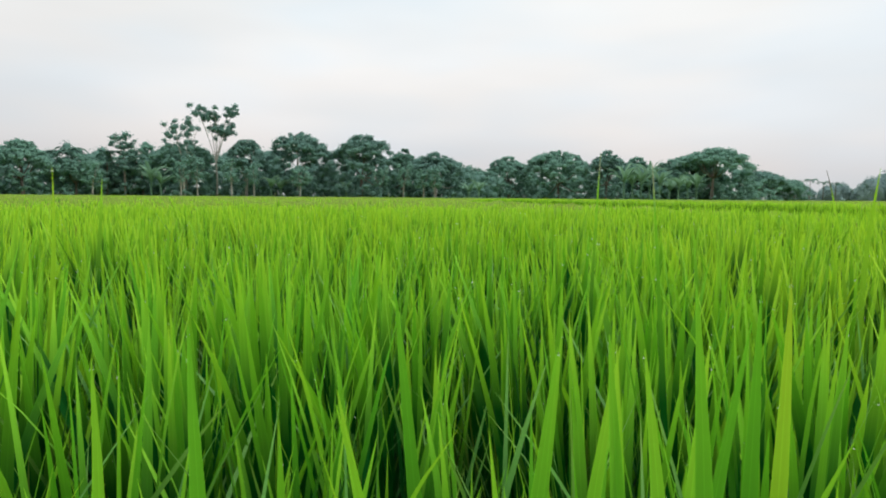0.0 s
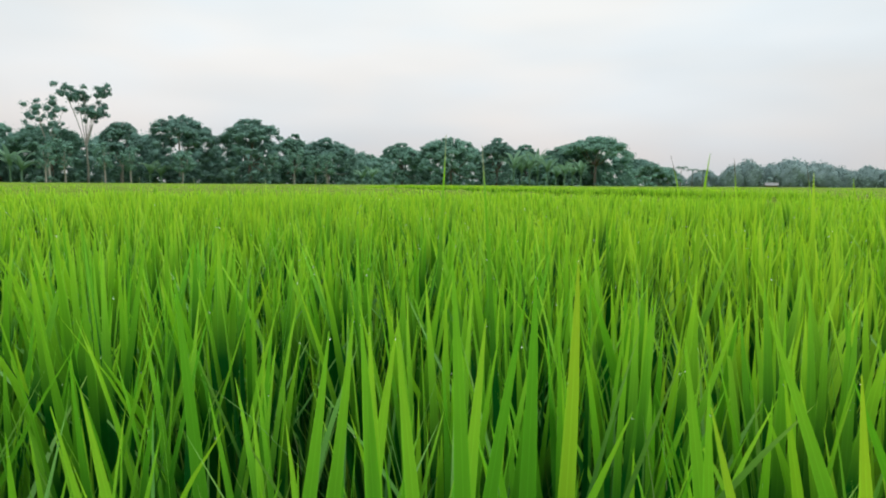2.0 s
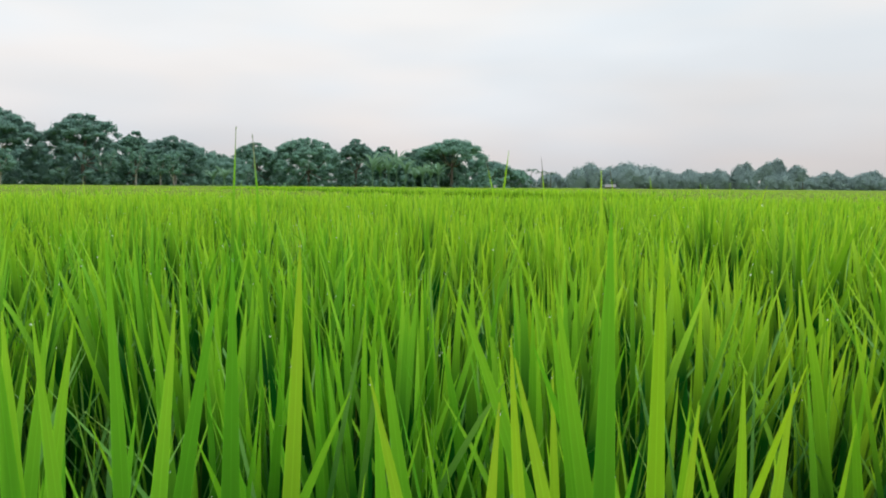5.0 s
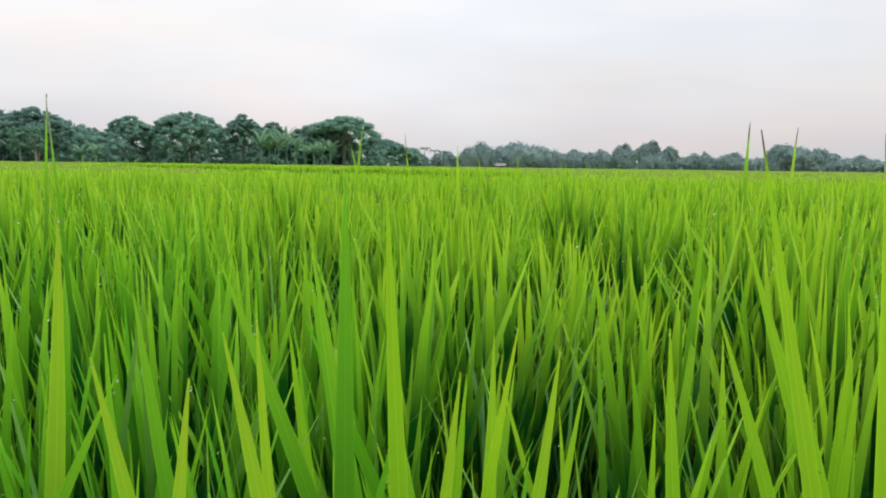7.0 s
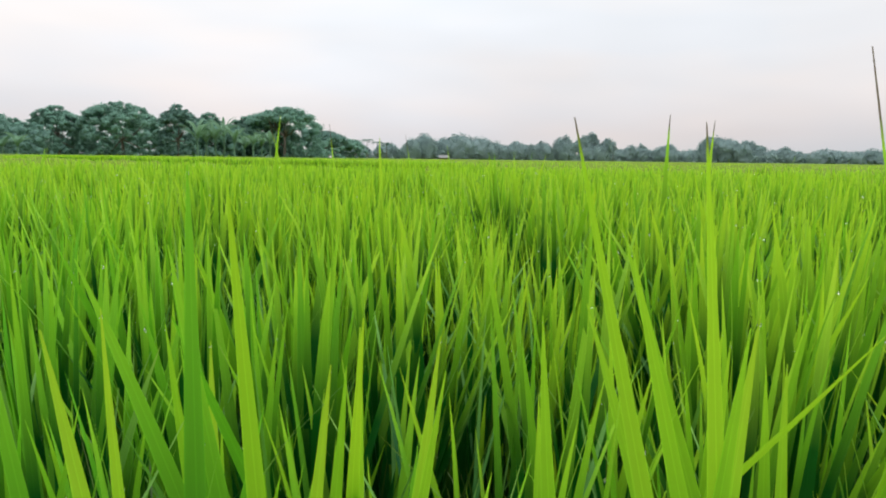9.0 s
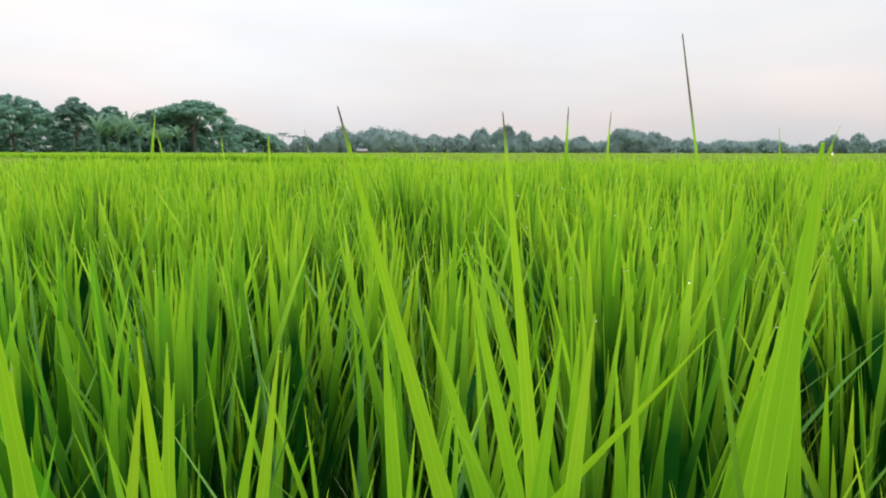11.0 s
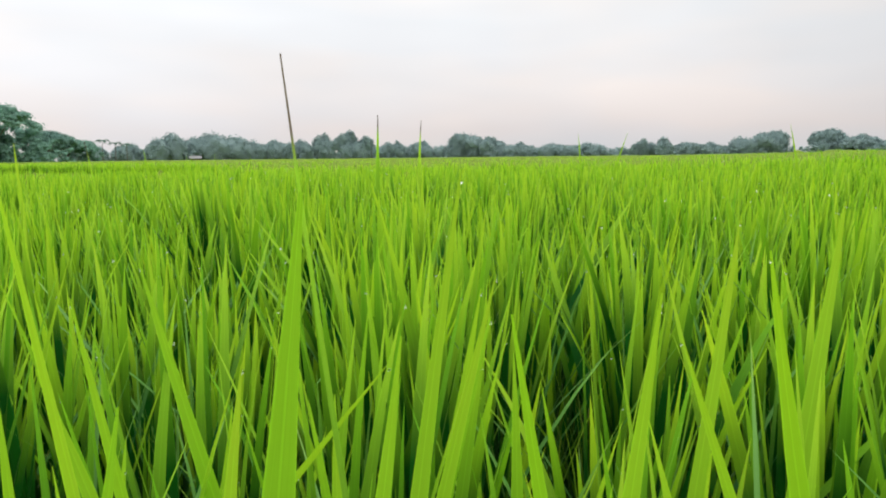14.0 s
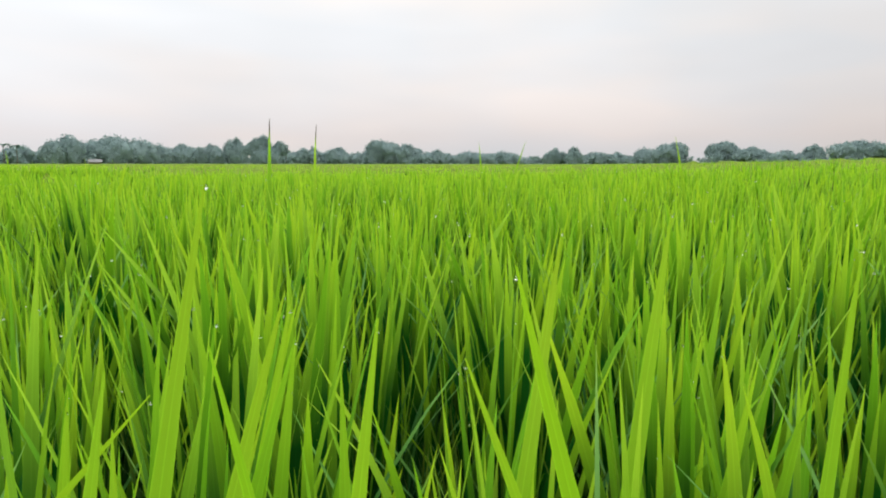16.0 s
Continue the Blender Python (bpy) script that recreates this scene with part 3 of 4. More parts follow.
def far_crown(top, wide, clear, count, size):
    """A distant crown: one broad lumpy mass with ragged leaf sprays all over it."""
    rings, sides = 9, 16
    seed = rng.uniform(0, 100)

    def place(w, g):
        w, g = np.asarray(w, float), np.asarray(g, float)
        r = np.power(np.maximum(1 - np.abs(2 * w - 0.62) ** 2.3 / 1.38 ** 2.3, 0.0), 0.5)
        z = clear + (1 - clear) * w
        lump = 1 + 0.13 * np.sin(3 * g + seed + 5 * w) + 0.11 * np.sin(6 * g - 11 * w + 2 * seed) + 0.05 * np.sin(11 * g + 17 * w + seed)
        rise = 1 - 0.07 * (1 + np.sin(4 * g + 1.7 * seed)) * w
        return np.stack([0.47 * wide * r * lump * np.cos(g), 0.47 * wide * r * lump * np.sin(g), z * top * rise], -1)

    mid = np.array([0, 0, 0.5 * (1 + clear) * top])
    w, g = np.meshgrid(np.linspace(0, 1, rings) ** 0.8, np.arange(sides) * 2 * np.pi / sides, indexing="ij")
    hull = (place(w, g).reshape(-1, 3) - mid) * 0.9 + mid
    i, k = np.meshgrid(np.arange(rings - 1), np.arange(sides), indexing="ij")
    q = (k + 1) % sides
    hf = np.stack([i * sides + k, i * sides + q, (i + 1) * sides + q, (i + 1) * sides + k], -1).reshape(-1, 4)
    pw, pg = rng.random(count) ** 0.7, rng.uniform(0, 2 * np.pi, count)
    p = place(pw, pg)
    nrm = (p - mid) / np.array([wide, wide, top]) + rng.normal(0, 0.35, (count, 3)) + np.array([0, 0, 0.1])
    nrm /= np.linalg.norm(nrm, axis=1)[:, None]
    p = mid + (p - mid) * rng.uniform(0.86, 1.12, count)[:, None]
    a = np.cross(nrm, rng.normal(0, 1, (count, 3)))
    a /= np.linalg.norm(a, axis=1)[:, None]
    b = np.cross(nrm, a)
    sz = size * rng.uniform(0.5, 1.2, count)[:, None]
    quad = np.stack([p - a * sz, p - b * sz * 0.5, p + a * sz, p + b * sz * 0.5], 1).reshape(-1, 3)
    return np.concatenate([hull, quad]), np.concatenate([hf, len(hull) + np.arange(4 * count).reshape(-1, 4)])


def far_masses(top, wide, clear, count, size):
    """A distant crown of several overlapping masses of uneven height."""
    chunks, k = [], 0
    for i in range(6):
        o = (-0.36, -0.2, 0.0, 0.14, 0.27, 0.4)[i] * wide + rng.normal(0, 0.03 * wide)
        g = rng.uniform(0, 2 * np.pi)
        h = top * (1.0 if i == 2 else rng.uniform(0.76, 0.97) - 0.22 * (abs(o) / wide) ** 1.5)
        v, f = far_crown(h, wide * rng.uniform(0.34, 0.58), clear, count, size)
        v = v + np.array([o * math.cos(g), o * math.sin(g), 0.0])
        chunks.append((v, f + k))
        k += len(v)
    return np.concatenate([c[0] for c in chunks]), np.concatenate([c[1] for c in chunks])


def limbs(parent, trunk_top, targets, r0, mat):
    for t in targets:
        a, b = Vector(trunk_top), Vector(t)
        m = a.lerp(b, 0.5) + Vector((0, 0, -0.12 * (b - a).length))
        v, f = tube([a, m, b], [r0, r0 * 0.6, r0 * 0.25], 5)
        part("limb", mesh_from("limb", v, f, mat), parent)


def far_tree(az, dist, top, wide, style, mat, bark, per, label, clear):
    """A tree of the far wood: a trunk under overlapping masses of foliage."""
    x, y = polar(az, dist)
    ob = tagged(empty("tree", x, y), label, "tree", "trees along the field's edge")
    r0 = 0.020 * top + 0.05
    v, f = tube([(0, 0, -0.1), (0.05, 0.05, top * 0.25), (0, 0, top * 0.55)], [r0 * 1.25, r0, r0 * 0.6], 7)
    part("trunk", mesh_from("trunk", v, f, bark), ob)
    size = 0.0019 * dist
    if style == "umbrella":
        v, f = far_masses(top * 0.7, wide * 0.95, 0.05, per * 5, size)
        tagged(part("lower_crown", mesh_from("lower_crown", v, f, mat), ob), kind="stuff")
        v, f = far_masses(top, wide * 1.04, 0.42, per * 6, size)
    else:
        v, f = far_masses(top, wide, clear, per * 11, size)
    tagged(part("crown", mesh_from("crown", v, f, mat), ob), kind="stuff")
    return ob


def tree(az, dist, top, wide, style="round", mat=None, bark=None, per=60, label="broad leafy tree with a rounded crown", clear=0.07):
    """A tree at a bearing; top: metres; wide: crown width in metres."""
    mat, bark = mat or LEAF_HAZE_DARK, bark or BARK
    if dist > 170:
        return far_tree(az, dist, top, wide, style, mat, bark, per, label, clear)
    x, y = polar(az, dist)
    ob = tagged(empty("tree", x, y), label, "tree", "trees along the field's edge")
    lean = rng.normal(0, 0.03 * top, 2)
    cen, rad = [], []
    if style == "umbrella":
        zt = top * 0.93
        for i in range(110):
            g, q = rng.uniform(0, 2 * np.pi), np.sqrt(rng.random()) * 0.92
            edge = q ** 2 + (0.0 if i < 70 else rng.uniform(0.1, 0.7) * (1 - 0.6 * q))
            cen.append((0.5 * wide * q * math.cos(g), 0.5 * wide * q * math.sin(g), zt - 0.26 * top * edge + rng.normal(0, 0.02 * top)))
            rad.append(wide * rng.uniform(0.045, 0.09))
        fork, flat = top * 0.45, 0.5
    elif style == "lanky":
        for z in np.repeat(np.linspace(0.5, 0.96, 9), 5):
            g = rng.uniform(0, 2 * np.pi)
            o = 0.5 * wide * math.sqrt(rng.random())
            cen.append((o * math.cos(g), o * math.sin(g), (z + rng.normal(0, 0.02)) * top))
            rad.append(wide * rng.uniform(0.06, 0.17))
        fork, flat = top * 0.5, 0.8
    else:
        # shelves of foliage, stepped down from the middle, over a looser skirt
        for k in range(16):
            g, q = rng.uniform(0, 2 * np.pi), 0.0 if k == 0 else math.sqrt(rng.uniform(0.1, 1.0))
            pr = wide * rng.uniform(0.16, 0.25)
            zc = top * (0.42 + 0.52 * math.sqrt(max(0.0, 1 - 0.8 * q ** 2.2))) * (1.0 if k == 0 else rng.uniform(0.91, 1.0))
            cx, cy = 0.33 * wide * q * math.cos(g), 0.33 * wide * q * math.sin(g)
            for i in range(16):
                h, u = rng.uniform(0, 2 * np.pi), rng.random()
                cen.append((cx + pr * math.sqrt(u) * math.cos(h), cy + pr * math.sqrt(u) * math.sin(h), zc - 0.6 * pr * u * u + rng.normal(0, 0.008 * top)))
                rad.append(pr * rng.uniform(0.12, 0.30))
        for i in range(110):
            g, q = rng.uniform(0, 2 * np.pi), math.sqrt(rng.uniform(0.15, 1.0)) * 0.93
            roof = top * (0.36 + 0.52 * math.sqrt(max(0.0, 1 - q ** 2.4)))
            cen.append((0.5 * wide * q * math.cos(g), 0.5 * wide * q * math.sin(g), rng.uniform(top * clear, roof)))
            rad.append(min(wide, top) * rng.uniform(0.04, 0.085))
        fork, flat = top * 0.35, 0.65
    cen = [(c[0] + lean[0] * c[2] / top, c[1] + lean[1] * c[2] / top, c[2]) for c in cen]
    r0 = (0.010 if style == "lanky" else 0.020) * top + 0.05
    tt = (lean[0] * fork / top, lean[1] * fork / top, fork)
    v, f = tube([(0, 0, -0.1), (tt[0] * 0.3, tt[1] * 0.3 + 0.05, fork * 0.5), tt], [r0 * 1.25, r0, r0 * 0.8], 7)
    part("trunk", mesh_from("trunk", v, f, bark), ob, "pale grey trunk" if bark is BARK_PALE else "")
    limbs(ob, tt, [cen[i] for i in range(0, len(cen), max(1, len(cen) // 7))], r0 * 0.55, bark)
    v, f = leaf_cloud(cen, rad, int(per * 0.42), 0.0020 * dist, flat)
    tagged(part("crown", mesh_from("crown", v, f, mat), ob), kind="stuff")
    return ob


def palm(az, dist, top, label="slender palm with a tuft of drooping fronds"):
    x, y = polar(az, dist)
    ob = tagged(empty("palm_tree", x, y), label, "palm", "palms along the field's edge")
    v, f = tube([(0, 0, -0.1), (0.1, 0, top * 0.5), (0.25, 0.1, top * 0.85)], [0.14, 0.11, 0.09], 6)
    part("trunk", mesh_from("trunk", v, f, BARK), ob)
    n = 11
    for i in range(n):
        g = 2 * math.pi * i / n + rng.normal(0, 0.2)
        k = 34
        s = np.linspace(0.12, 1, k)
        ln = top * 0.26
        px = 0.25 + np.cos(g) * ln * s
        py = 0.1 + np.sin(g) * ln * s
        up0 = rng.uniform(0.3, 1.0)
        pz = top * 0.85 + ln * (up0 * s - 0.95 * s ** 2)
        base = np.repeat(np.stack([px, py, pz], -1), 2, 0)
        ph = g + np.tile([0.9, -0.9], k)
        bl = blades(base, ph, np.full(2 * k, 1.25), np.full(2 * k, 0.9), np.repeat(0.75 * np.sin(np.pi * (0.15 + 0.8 * s)) + 0.15, 2), np.full(2 * k, 0.2), np.zeros(2 * k), 2, 0.0)
        part("frond", mesh_from("frond", bl[0], bl[1], LEAF_HAZE_MID, bl[2]), ob)


def banana(az, dist, top, label="banana plant with broad arching leaves"):
    x, y = polar(az, dist)
    ob = tagged(empty("banana_plant", x, y), label, "banana plant", "banana plants at the field's edge")
    v, f = tube([(0, 0, -0.1), (0, 0, top * 0.3), (0.05, 0, top * 0.55)], [0.17, 0.14, 0.09], 7)
    part("stem", mesh_from("stem", v, f, LEAF_BANANA), ob)
    for i in range(11):
        g = 2.4 * i + rng.normal(0, 0.3)
        bl = blades(np.array([[0.03, 0, top * rng.uniform(0.45, 0.58)]]), np.array([g]), np.array([rng.uniform(0.25, 0.85)]), np.array([rng.uniform(0.9, 1.7)]),
                    np.array([top * rng.uniform(0.42, 0.58)]), np.array([0.6]), np.array([rng.normal(0, 0.4)]), 7, 0.35)
        part("leaf", mesh_from("leaf", bl[0], bl[1], LEAF_BANANA, bl[2]), ob)


def undergrowth(name, az0, az1, dist, low, high, step, mat, label, depth=6.0, per=46):
    """Shrubs and saplings along the edge of the trees, between two bearings."""
    cen, rad = [], []
    for az in np.arange(az0, az1, step):
        h = rng.uniform(low, high)
        for i in range(10):
            dd = dist + rng.uniform(0, depth)
            x, y = polar(az + rng.normal(0, step * 0.6), dd)
            z = h * (0.08 + 0.10 * i)
            cen.append((x, y, z))
            rad.append(h * rng.uniform(0.10, 0.22))
    v, f = leaf_cloud(cen, rad, int(per * 0.5), 0.0022 * dist, 0.8)
    tagged(new(name, mesh_from(name, v, f, mat)), label, "undergrowth", kind="stuff")


def EL(dist, deg):
    """Height of a top seen at an elevation from the eye."""
    return EYE + dist * math.tan(radians(deg))


def WD(dist, az0, az1):
    return dist * radians(az1 - az0)


def edge_tree(az0, az1, el, dist, **kw):
    return tree(0.5 * (az0 + az1), dist, EL(dist, el) * 1.03, WD(dist, az0, az1) * 1.08, **kw)


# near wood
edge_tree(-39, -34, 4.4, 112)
edge_tree(-35, -30.5, 4.1, 108, mat=LEAF_HAZE_MID)
edge_tree(-31, -27.3, 4.0, 110, mat=LEAF_HAZE_MID)
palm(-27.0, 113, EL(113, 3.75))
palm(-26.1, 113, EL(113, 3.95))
edge_tree(-27.5, -24.0, 3.1, 112, mat=LEAF_HAZE_MID)
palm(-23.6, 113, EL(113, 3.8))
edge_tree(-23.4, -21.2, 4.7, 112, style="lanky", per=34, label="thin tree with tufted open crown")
edge_tree(-22.2, -19.8, 4.0, 114, style="lanky", per=34, mat=LEAF_HAZE_MID, label="thin tree with tufted open crown")
edge_tree(-24.5, -20.5, 3.0, 116, mat=LEAF_HAZE_MID)
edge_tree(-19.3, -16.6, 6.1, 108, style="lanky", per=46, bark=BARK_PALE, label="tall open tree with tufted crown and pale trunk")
edge_tree(-20.5, -15.0, 4.3, 113, mat=LEAF_HAZE_MID)


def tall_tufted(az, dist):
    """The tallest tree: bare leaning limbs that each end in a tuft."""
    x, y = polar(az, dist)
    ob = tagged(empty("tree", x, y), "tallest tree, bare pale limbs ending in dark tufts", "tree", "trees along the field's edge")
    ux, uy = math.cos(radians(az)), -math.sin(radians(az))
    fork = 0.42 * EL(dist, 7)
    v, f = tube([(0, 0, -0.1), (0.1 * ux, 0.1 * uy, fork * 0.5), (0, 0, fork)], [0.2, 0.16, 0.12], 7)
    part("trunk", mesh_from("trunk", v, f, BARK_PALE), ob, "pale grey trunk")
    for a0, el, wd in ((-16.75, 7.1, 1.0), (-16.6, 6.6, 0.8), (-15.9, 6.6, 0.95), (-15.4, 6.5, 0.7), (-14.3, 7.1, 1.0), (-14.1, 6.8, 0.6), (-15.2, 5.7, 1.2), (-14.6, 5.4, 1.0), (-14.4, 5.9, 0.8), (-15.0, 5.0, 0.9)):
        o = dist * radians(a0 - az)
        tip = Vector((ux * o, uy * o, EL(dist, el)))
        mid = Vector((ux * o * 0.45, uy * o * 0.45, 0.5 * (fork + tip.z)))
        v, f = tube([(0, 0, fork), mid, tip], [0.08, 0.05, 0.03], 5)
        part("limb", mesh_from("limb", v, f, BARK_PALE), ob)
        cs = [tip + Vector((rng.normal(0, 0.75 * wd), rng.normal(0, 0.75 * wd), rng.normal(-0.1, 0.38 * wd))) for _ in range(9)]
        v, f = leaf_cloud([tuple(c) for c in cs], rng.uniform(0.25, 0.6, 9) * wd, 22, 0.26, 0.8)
        tagged(part("tuft", mesh_from("tuft", v, f, LEAF_HAZE_DARK), ob), kind="stuff")


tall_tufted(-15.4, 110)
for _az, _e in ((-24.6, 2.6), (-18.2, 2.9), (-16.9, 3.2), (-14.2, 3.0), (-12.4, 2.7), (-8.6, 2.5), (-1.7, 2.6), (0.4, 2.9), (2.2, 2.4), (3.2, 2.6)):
    tree(_az, 104 + rng.uniform(-1, 1), EL(104, _e), rng.uniform(2.2, 3.2), style="lanky", per=30, mat=LEAF_HAZE_MID, bark=BARK_PALE, label="slender young tree with a pale bare trunk")
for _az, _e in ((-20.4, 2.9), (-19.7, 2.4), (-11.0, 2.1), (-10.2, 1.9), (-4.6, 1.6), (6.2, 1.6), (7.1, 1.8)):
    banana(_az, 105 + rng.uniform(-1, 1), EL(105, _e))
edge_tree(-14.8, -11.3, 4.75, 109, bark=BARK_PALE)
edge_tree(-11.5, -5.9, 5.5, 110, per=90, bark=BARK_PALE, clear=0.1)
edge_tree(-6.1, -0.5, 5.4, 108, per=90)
edge_tree(-0.9, 1.4, 4.3, 112, mat=LEAF_HAZE_MID)
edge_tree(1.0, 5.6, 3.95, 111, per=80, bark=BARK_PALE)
edge_tree(5.2, 8.2, 2.6, 135, mat=LEAF_HAZE_MID)
edge_tree(7.9, 11.6, 3.65, 132, mat=LEAF_HAZE_MID, per=75)
edge_tree(11.2, 17.0, 4.15, 128, mat=LEAF_HAZE_MID, per=90)
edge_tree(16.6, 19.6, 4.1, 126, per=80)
edge_tree(19.4, 22.0, 3.5, 136, mat=LEAF_HAZE_MID)
edge_tree(21.0, 24.6, 3.0, 138, mat=LEAF_HAZE_MID)
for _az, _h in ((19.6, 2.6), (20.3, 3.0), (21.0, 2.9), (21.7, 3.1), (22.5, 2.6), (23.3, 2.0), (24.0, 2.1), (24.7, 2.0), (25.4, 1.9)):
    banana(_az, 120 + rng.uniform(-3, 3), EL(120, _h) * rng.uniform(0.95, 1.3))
edge_tree(23.9, 29.3, 4.2, 132, style="umbrella", per=110, mat=LEAF_HAZE_MID, label="wide umbrella-shaped rain tree with a flat crown")
edge_tree(22.6, 26.6, 3.75, 138, mat=LEAF_HAZE_MID)
edge_tree(25.0, 27.8, 2.9, 137, mat=LEAF_HAZE_MID)
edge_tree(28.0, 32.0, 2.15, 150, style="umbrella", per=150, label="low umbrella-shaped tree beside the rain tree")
edge_tree(29.0, 33.4, 1.75, 160, mat=LEAF_HAZE_MID, clear=0.03, label="low dense bush at the end of the wood")
undergrowth("undergrowth", -40, 9, 111, 2.6, 6.2, 0.6, LEAF_HAZE_DARK, "dark tangled undergrowth below the wood", 10.0, 70)
undergrowth("wood_behind", -41, 6.5, 120, 6.0, 9.0, 0.7, LEAF_HAZE_DARK, "deep wood closing behind the front trees", 8.0, 80)
undergrowth("wood_behind", 5, 30, 142, 6.0, 8.6, 0.7, LEAF_HAZE_MID, "deep wood closing behind the front trees", 8.0, 80)
undergrowth("undergrowth", 5, 31, 130, 2.4, 6.0, 0.6, LEAF_HAZE_MID, "shrubs and saplings below the trees", 10.0, 70)

# far wood beyond the open field
FAR = 260.0
edge_tree(31.5, 34.5, 1.35, FAR, mat=LEAF_HAZE_FAR)
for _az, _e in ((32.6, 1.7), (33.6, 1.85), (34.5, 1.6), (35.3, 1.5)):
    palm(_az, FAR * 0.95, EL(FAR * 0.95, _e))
edge_tree(34.0, 37.2, 1.3, FAR, mat=LEAF_HAZE_FAR)
edge_tree(36.4, 40.6, 2.1, FAR, mat=LEAF_HAZE_FAR, per=90)
edge_tree(39.2, 44.0, 2.18, FAR, mat=LEAF_HAZE_FAR, per=90)
edge_tree(43.6, 46.2, 1.5, FAR, mat=LEAF_HAZE_FAR)
edge_tree(45.2, 48.2, 1.62, FAR, mat=LEAF_HAZE_FAR)
edge_tree(47.6, 50.2, 1.6, FAR, mat=LEAF_HAZE_FAR)
edge_tree(49.9, 52.1, 2.12, FAR, mat=LEAF_HAZE_FAR)
edge_tree(51.6, 54.7, 2.33, FAR * 0.9, style="umbrella", per=150, mat=LEAF_HAZE_FAR, label="spreading tree with a flat layered crown")
edge_tree(52.0, 54.6, 1.6, FAR * 0.92, mat=LEAF_HAZE_FAR)
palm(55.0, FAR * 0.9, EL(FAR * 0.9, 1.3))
edge_tree(54.4, 57.0, 1.0, FAR, mat=LEAF_HAZE_FAR)
edge_tree(56.0, 58.6, 1.4, FAR, mat=LEAF_HAZE_FAR)
edge_tree(58.2, 61.0, 1.4, FAR, mat=LEAF_HAZE_FAR)
edge_tree(60.9, 64.6, 2.05, FAR, style="umbrella", mat=LEAF_HAZE_FAR, per=110, label="flat-topped spreading tree of the far wood")
edge_tree(63.6, 67.0, 1.72, FAR, style="umbrella", mat=LEAF_HAZE_FAR, per=110, label="flat-topped spreading tree of the far wood")
edge_tree(66.4, 69.6, 1.2, FAR, mat=LEAF_HAZE_FAR)
edge_tree(69.2, 72.4, 1.05, FAR, mat=LEAF_HAZE_FAR)
edge_tree(71.8, 75.8, 1.05, FAR, mat=LEAF_HAZE_FAR)
edge_tree(75.2, 78.0, 0.6, FAR, mat=LEAF_HAZE_FAR)
edge_tree(77.5, 79.4, 1.3, 190, mat=LEAF_HAZE_FAR, clear=0.05, label="dense bushy tree standing in the field")
edge_tree(79.0, 81.0, 1.45, 190, mat=LEAF_HAZE_FAR, clear=0.05, label="dense bushy tree standing in the field")
edge_tree(80.8, 83.0, 1.0, FAR, mat=LEAF_HAZE_FAR)
edge_tree(82.6, 85.0, 0.95, FAR, mat=LEAF_HAZE_FAR)
edge_tree(84.4, 87.3, 1.33, FAR, mat=LEAF_HAZE_FAR)
edge_tree(86.6, 90.2, 1.75, FAR, style="umbrella", mat=LEAF_HAZE_FAR, per=120, label="flat-topped spreading tree of the far wood")
edge_tree(90.9, 93.4, 1.8, FAR, style="umbrella", mat=LEAF_HAZE_FAR, per=120, label="flat-topped spreading tree of the far wood")
edge_tree(93.0, 95.6, 1.36, FAR, style="umbrella", mat=LEAF_HAZE_FAR, per=110, label="flat-topped spreading tree of the far wood")
edge_tree(95.2, 98.0, 1.05, FAR, mat=LEAF_HAZE_FAR)
edge_tree(97.6, 99.4, 1.5, FAR, mat=LEAF_HAZE_FAR)
edge_tree(99.6, 103.2, 1.72, FAR * 0.9, style="umbrella", per=150, mat=LEAF_HAZE_FAR, label="flat-topped spreading tree of the far wood")
edge_tree(103.0, 106.5, 1.4, FAR, mat=LEAF_HAZE_FAR)
edge_tree(106.0, 110.5, 1.6, FAR, mat=LEAF_HAZE_FAR)
undergrowth("far_thicket", 30, 112, FAR * 0.97, 2.4, 4.4, 0.5, LEAF_HAZE_FAR, "hazy blue-green thicket along the far field edge", 14.0, 20)
undergrowth("far_thicket", 112, 320, FAR, 4.0, 9.0, 2.4, LEAF_HAZE_FAR, "hazy blue-green woods round the fields", 14.0, 24)


def shed(az, dist):
    """Low shed with a pale sheet roof at the far edge."""
    x, y = polar(az, dist)
    ob = tagged(empty("shed", x, y), "low mud-walled shed under a pale sheet roof", "shed")
    ob.rotation_euler = (0, 0, -radians(az))
    bm = bmesh.new()
    bmesh.ops.create_cube(bm, size=1, matrix=Matrix.LocRotScale((0, 0, 0.65), None, (2.6, 2.2, 1.3)))
    me = bpy.data.meshes.new("wall")
    bm.to_mesh(me)
    me.materials.append(WALL)
    part("wall", me, ob)
    for sgn in (-1, 1):
        bm = bmesh.new()
        bmesh.ops.create_cube(bm, size=1, matrix=Matrix.LocRotScale((0, sgn * 0.82, 1.62), Euler((-sgn * 0.4, 0, 0)), (3.0, 1.85, 0.05)))
        me = bpy.data.meshes.new("roof_sheet")
        bm.to_mesh(me)
        me.materials.append(ROOF)
        part("roof_sheet", me, ob)


shed(40.4, 180)


# ---------------------------------------------------------------- rice plants close by


def stem_mesh(height, lean):
    v, f = tube([(0, 0, -0.02), (lean * 0.3, 0, height * 0.5), (lean, 0, height)], [0.0035, 0.003, 0.002], 5)
    return mesh_from("stem", v, f, STEM)


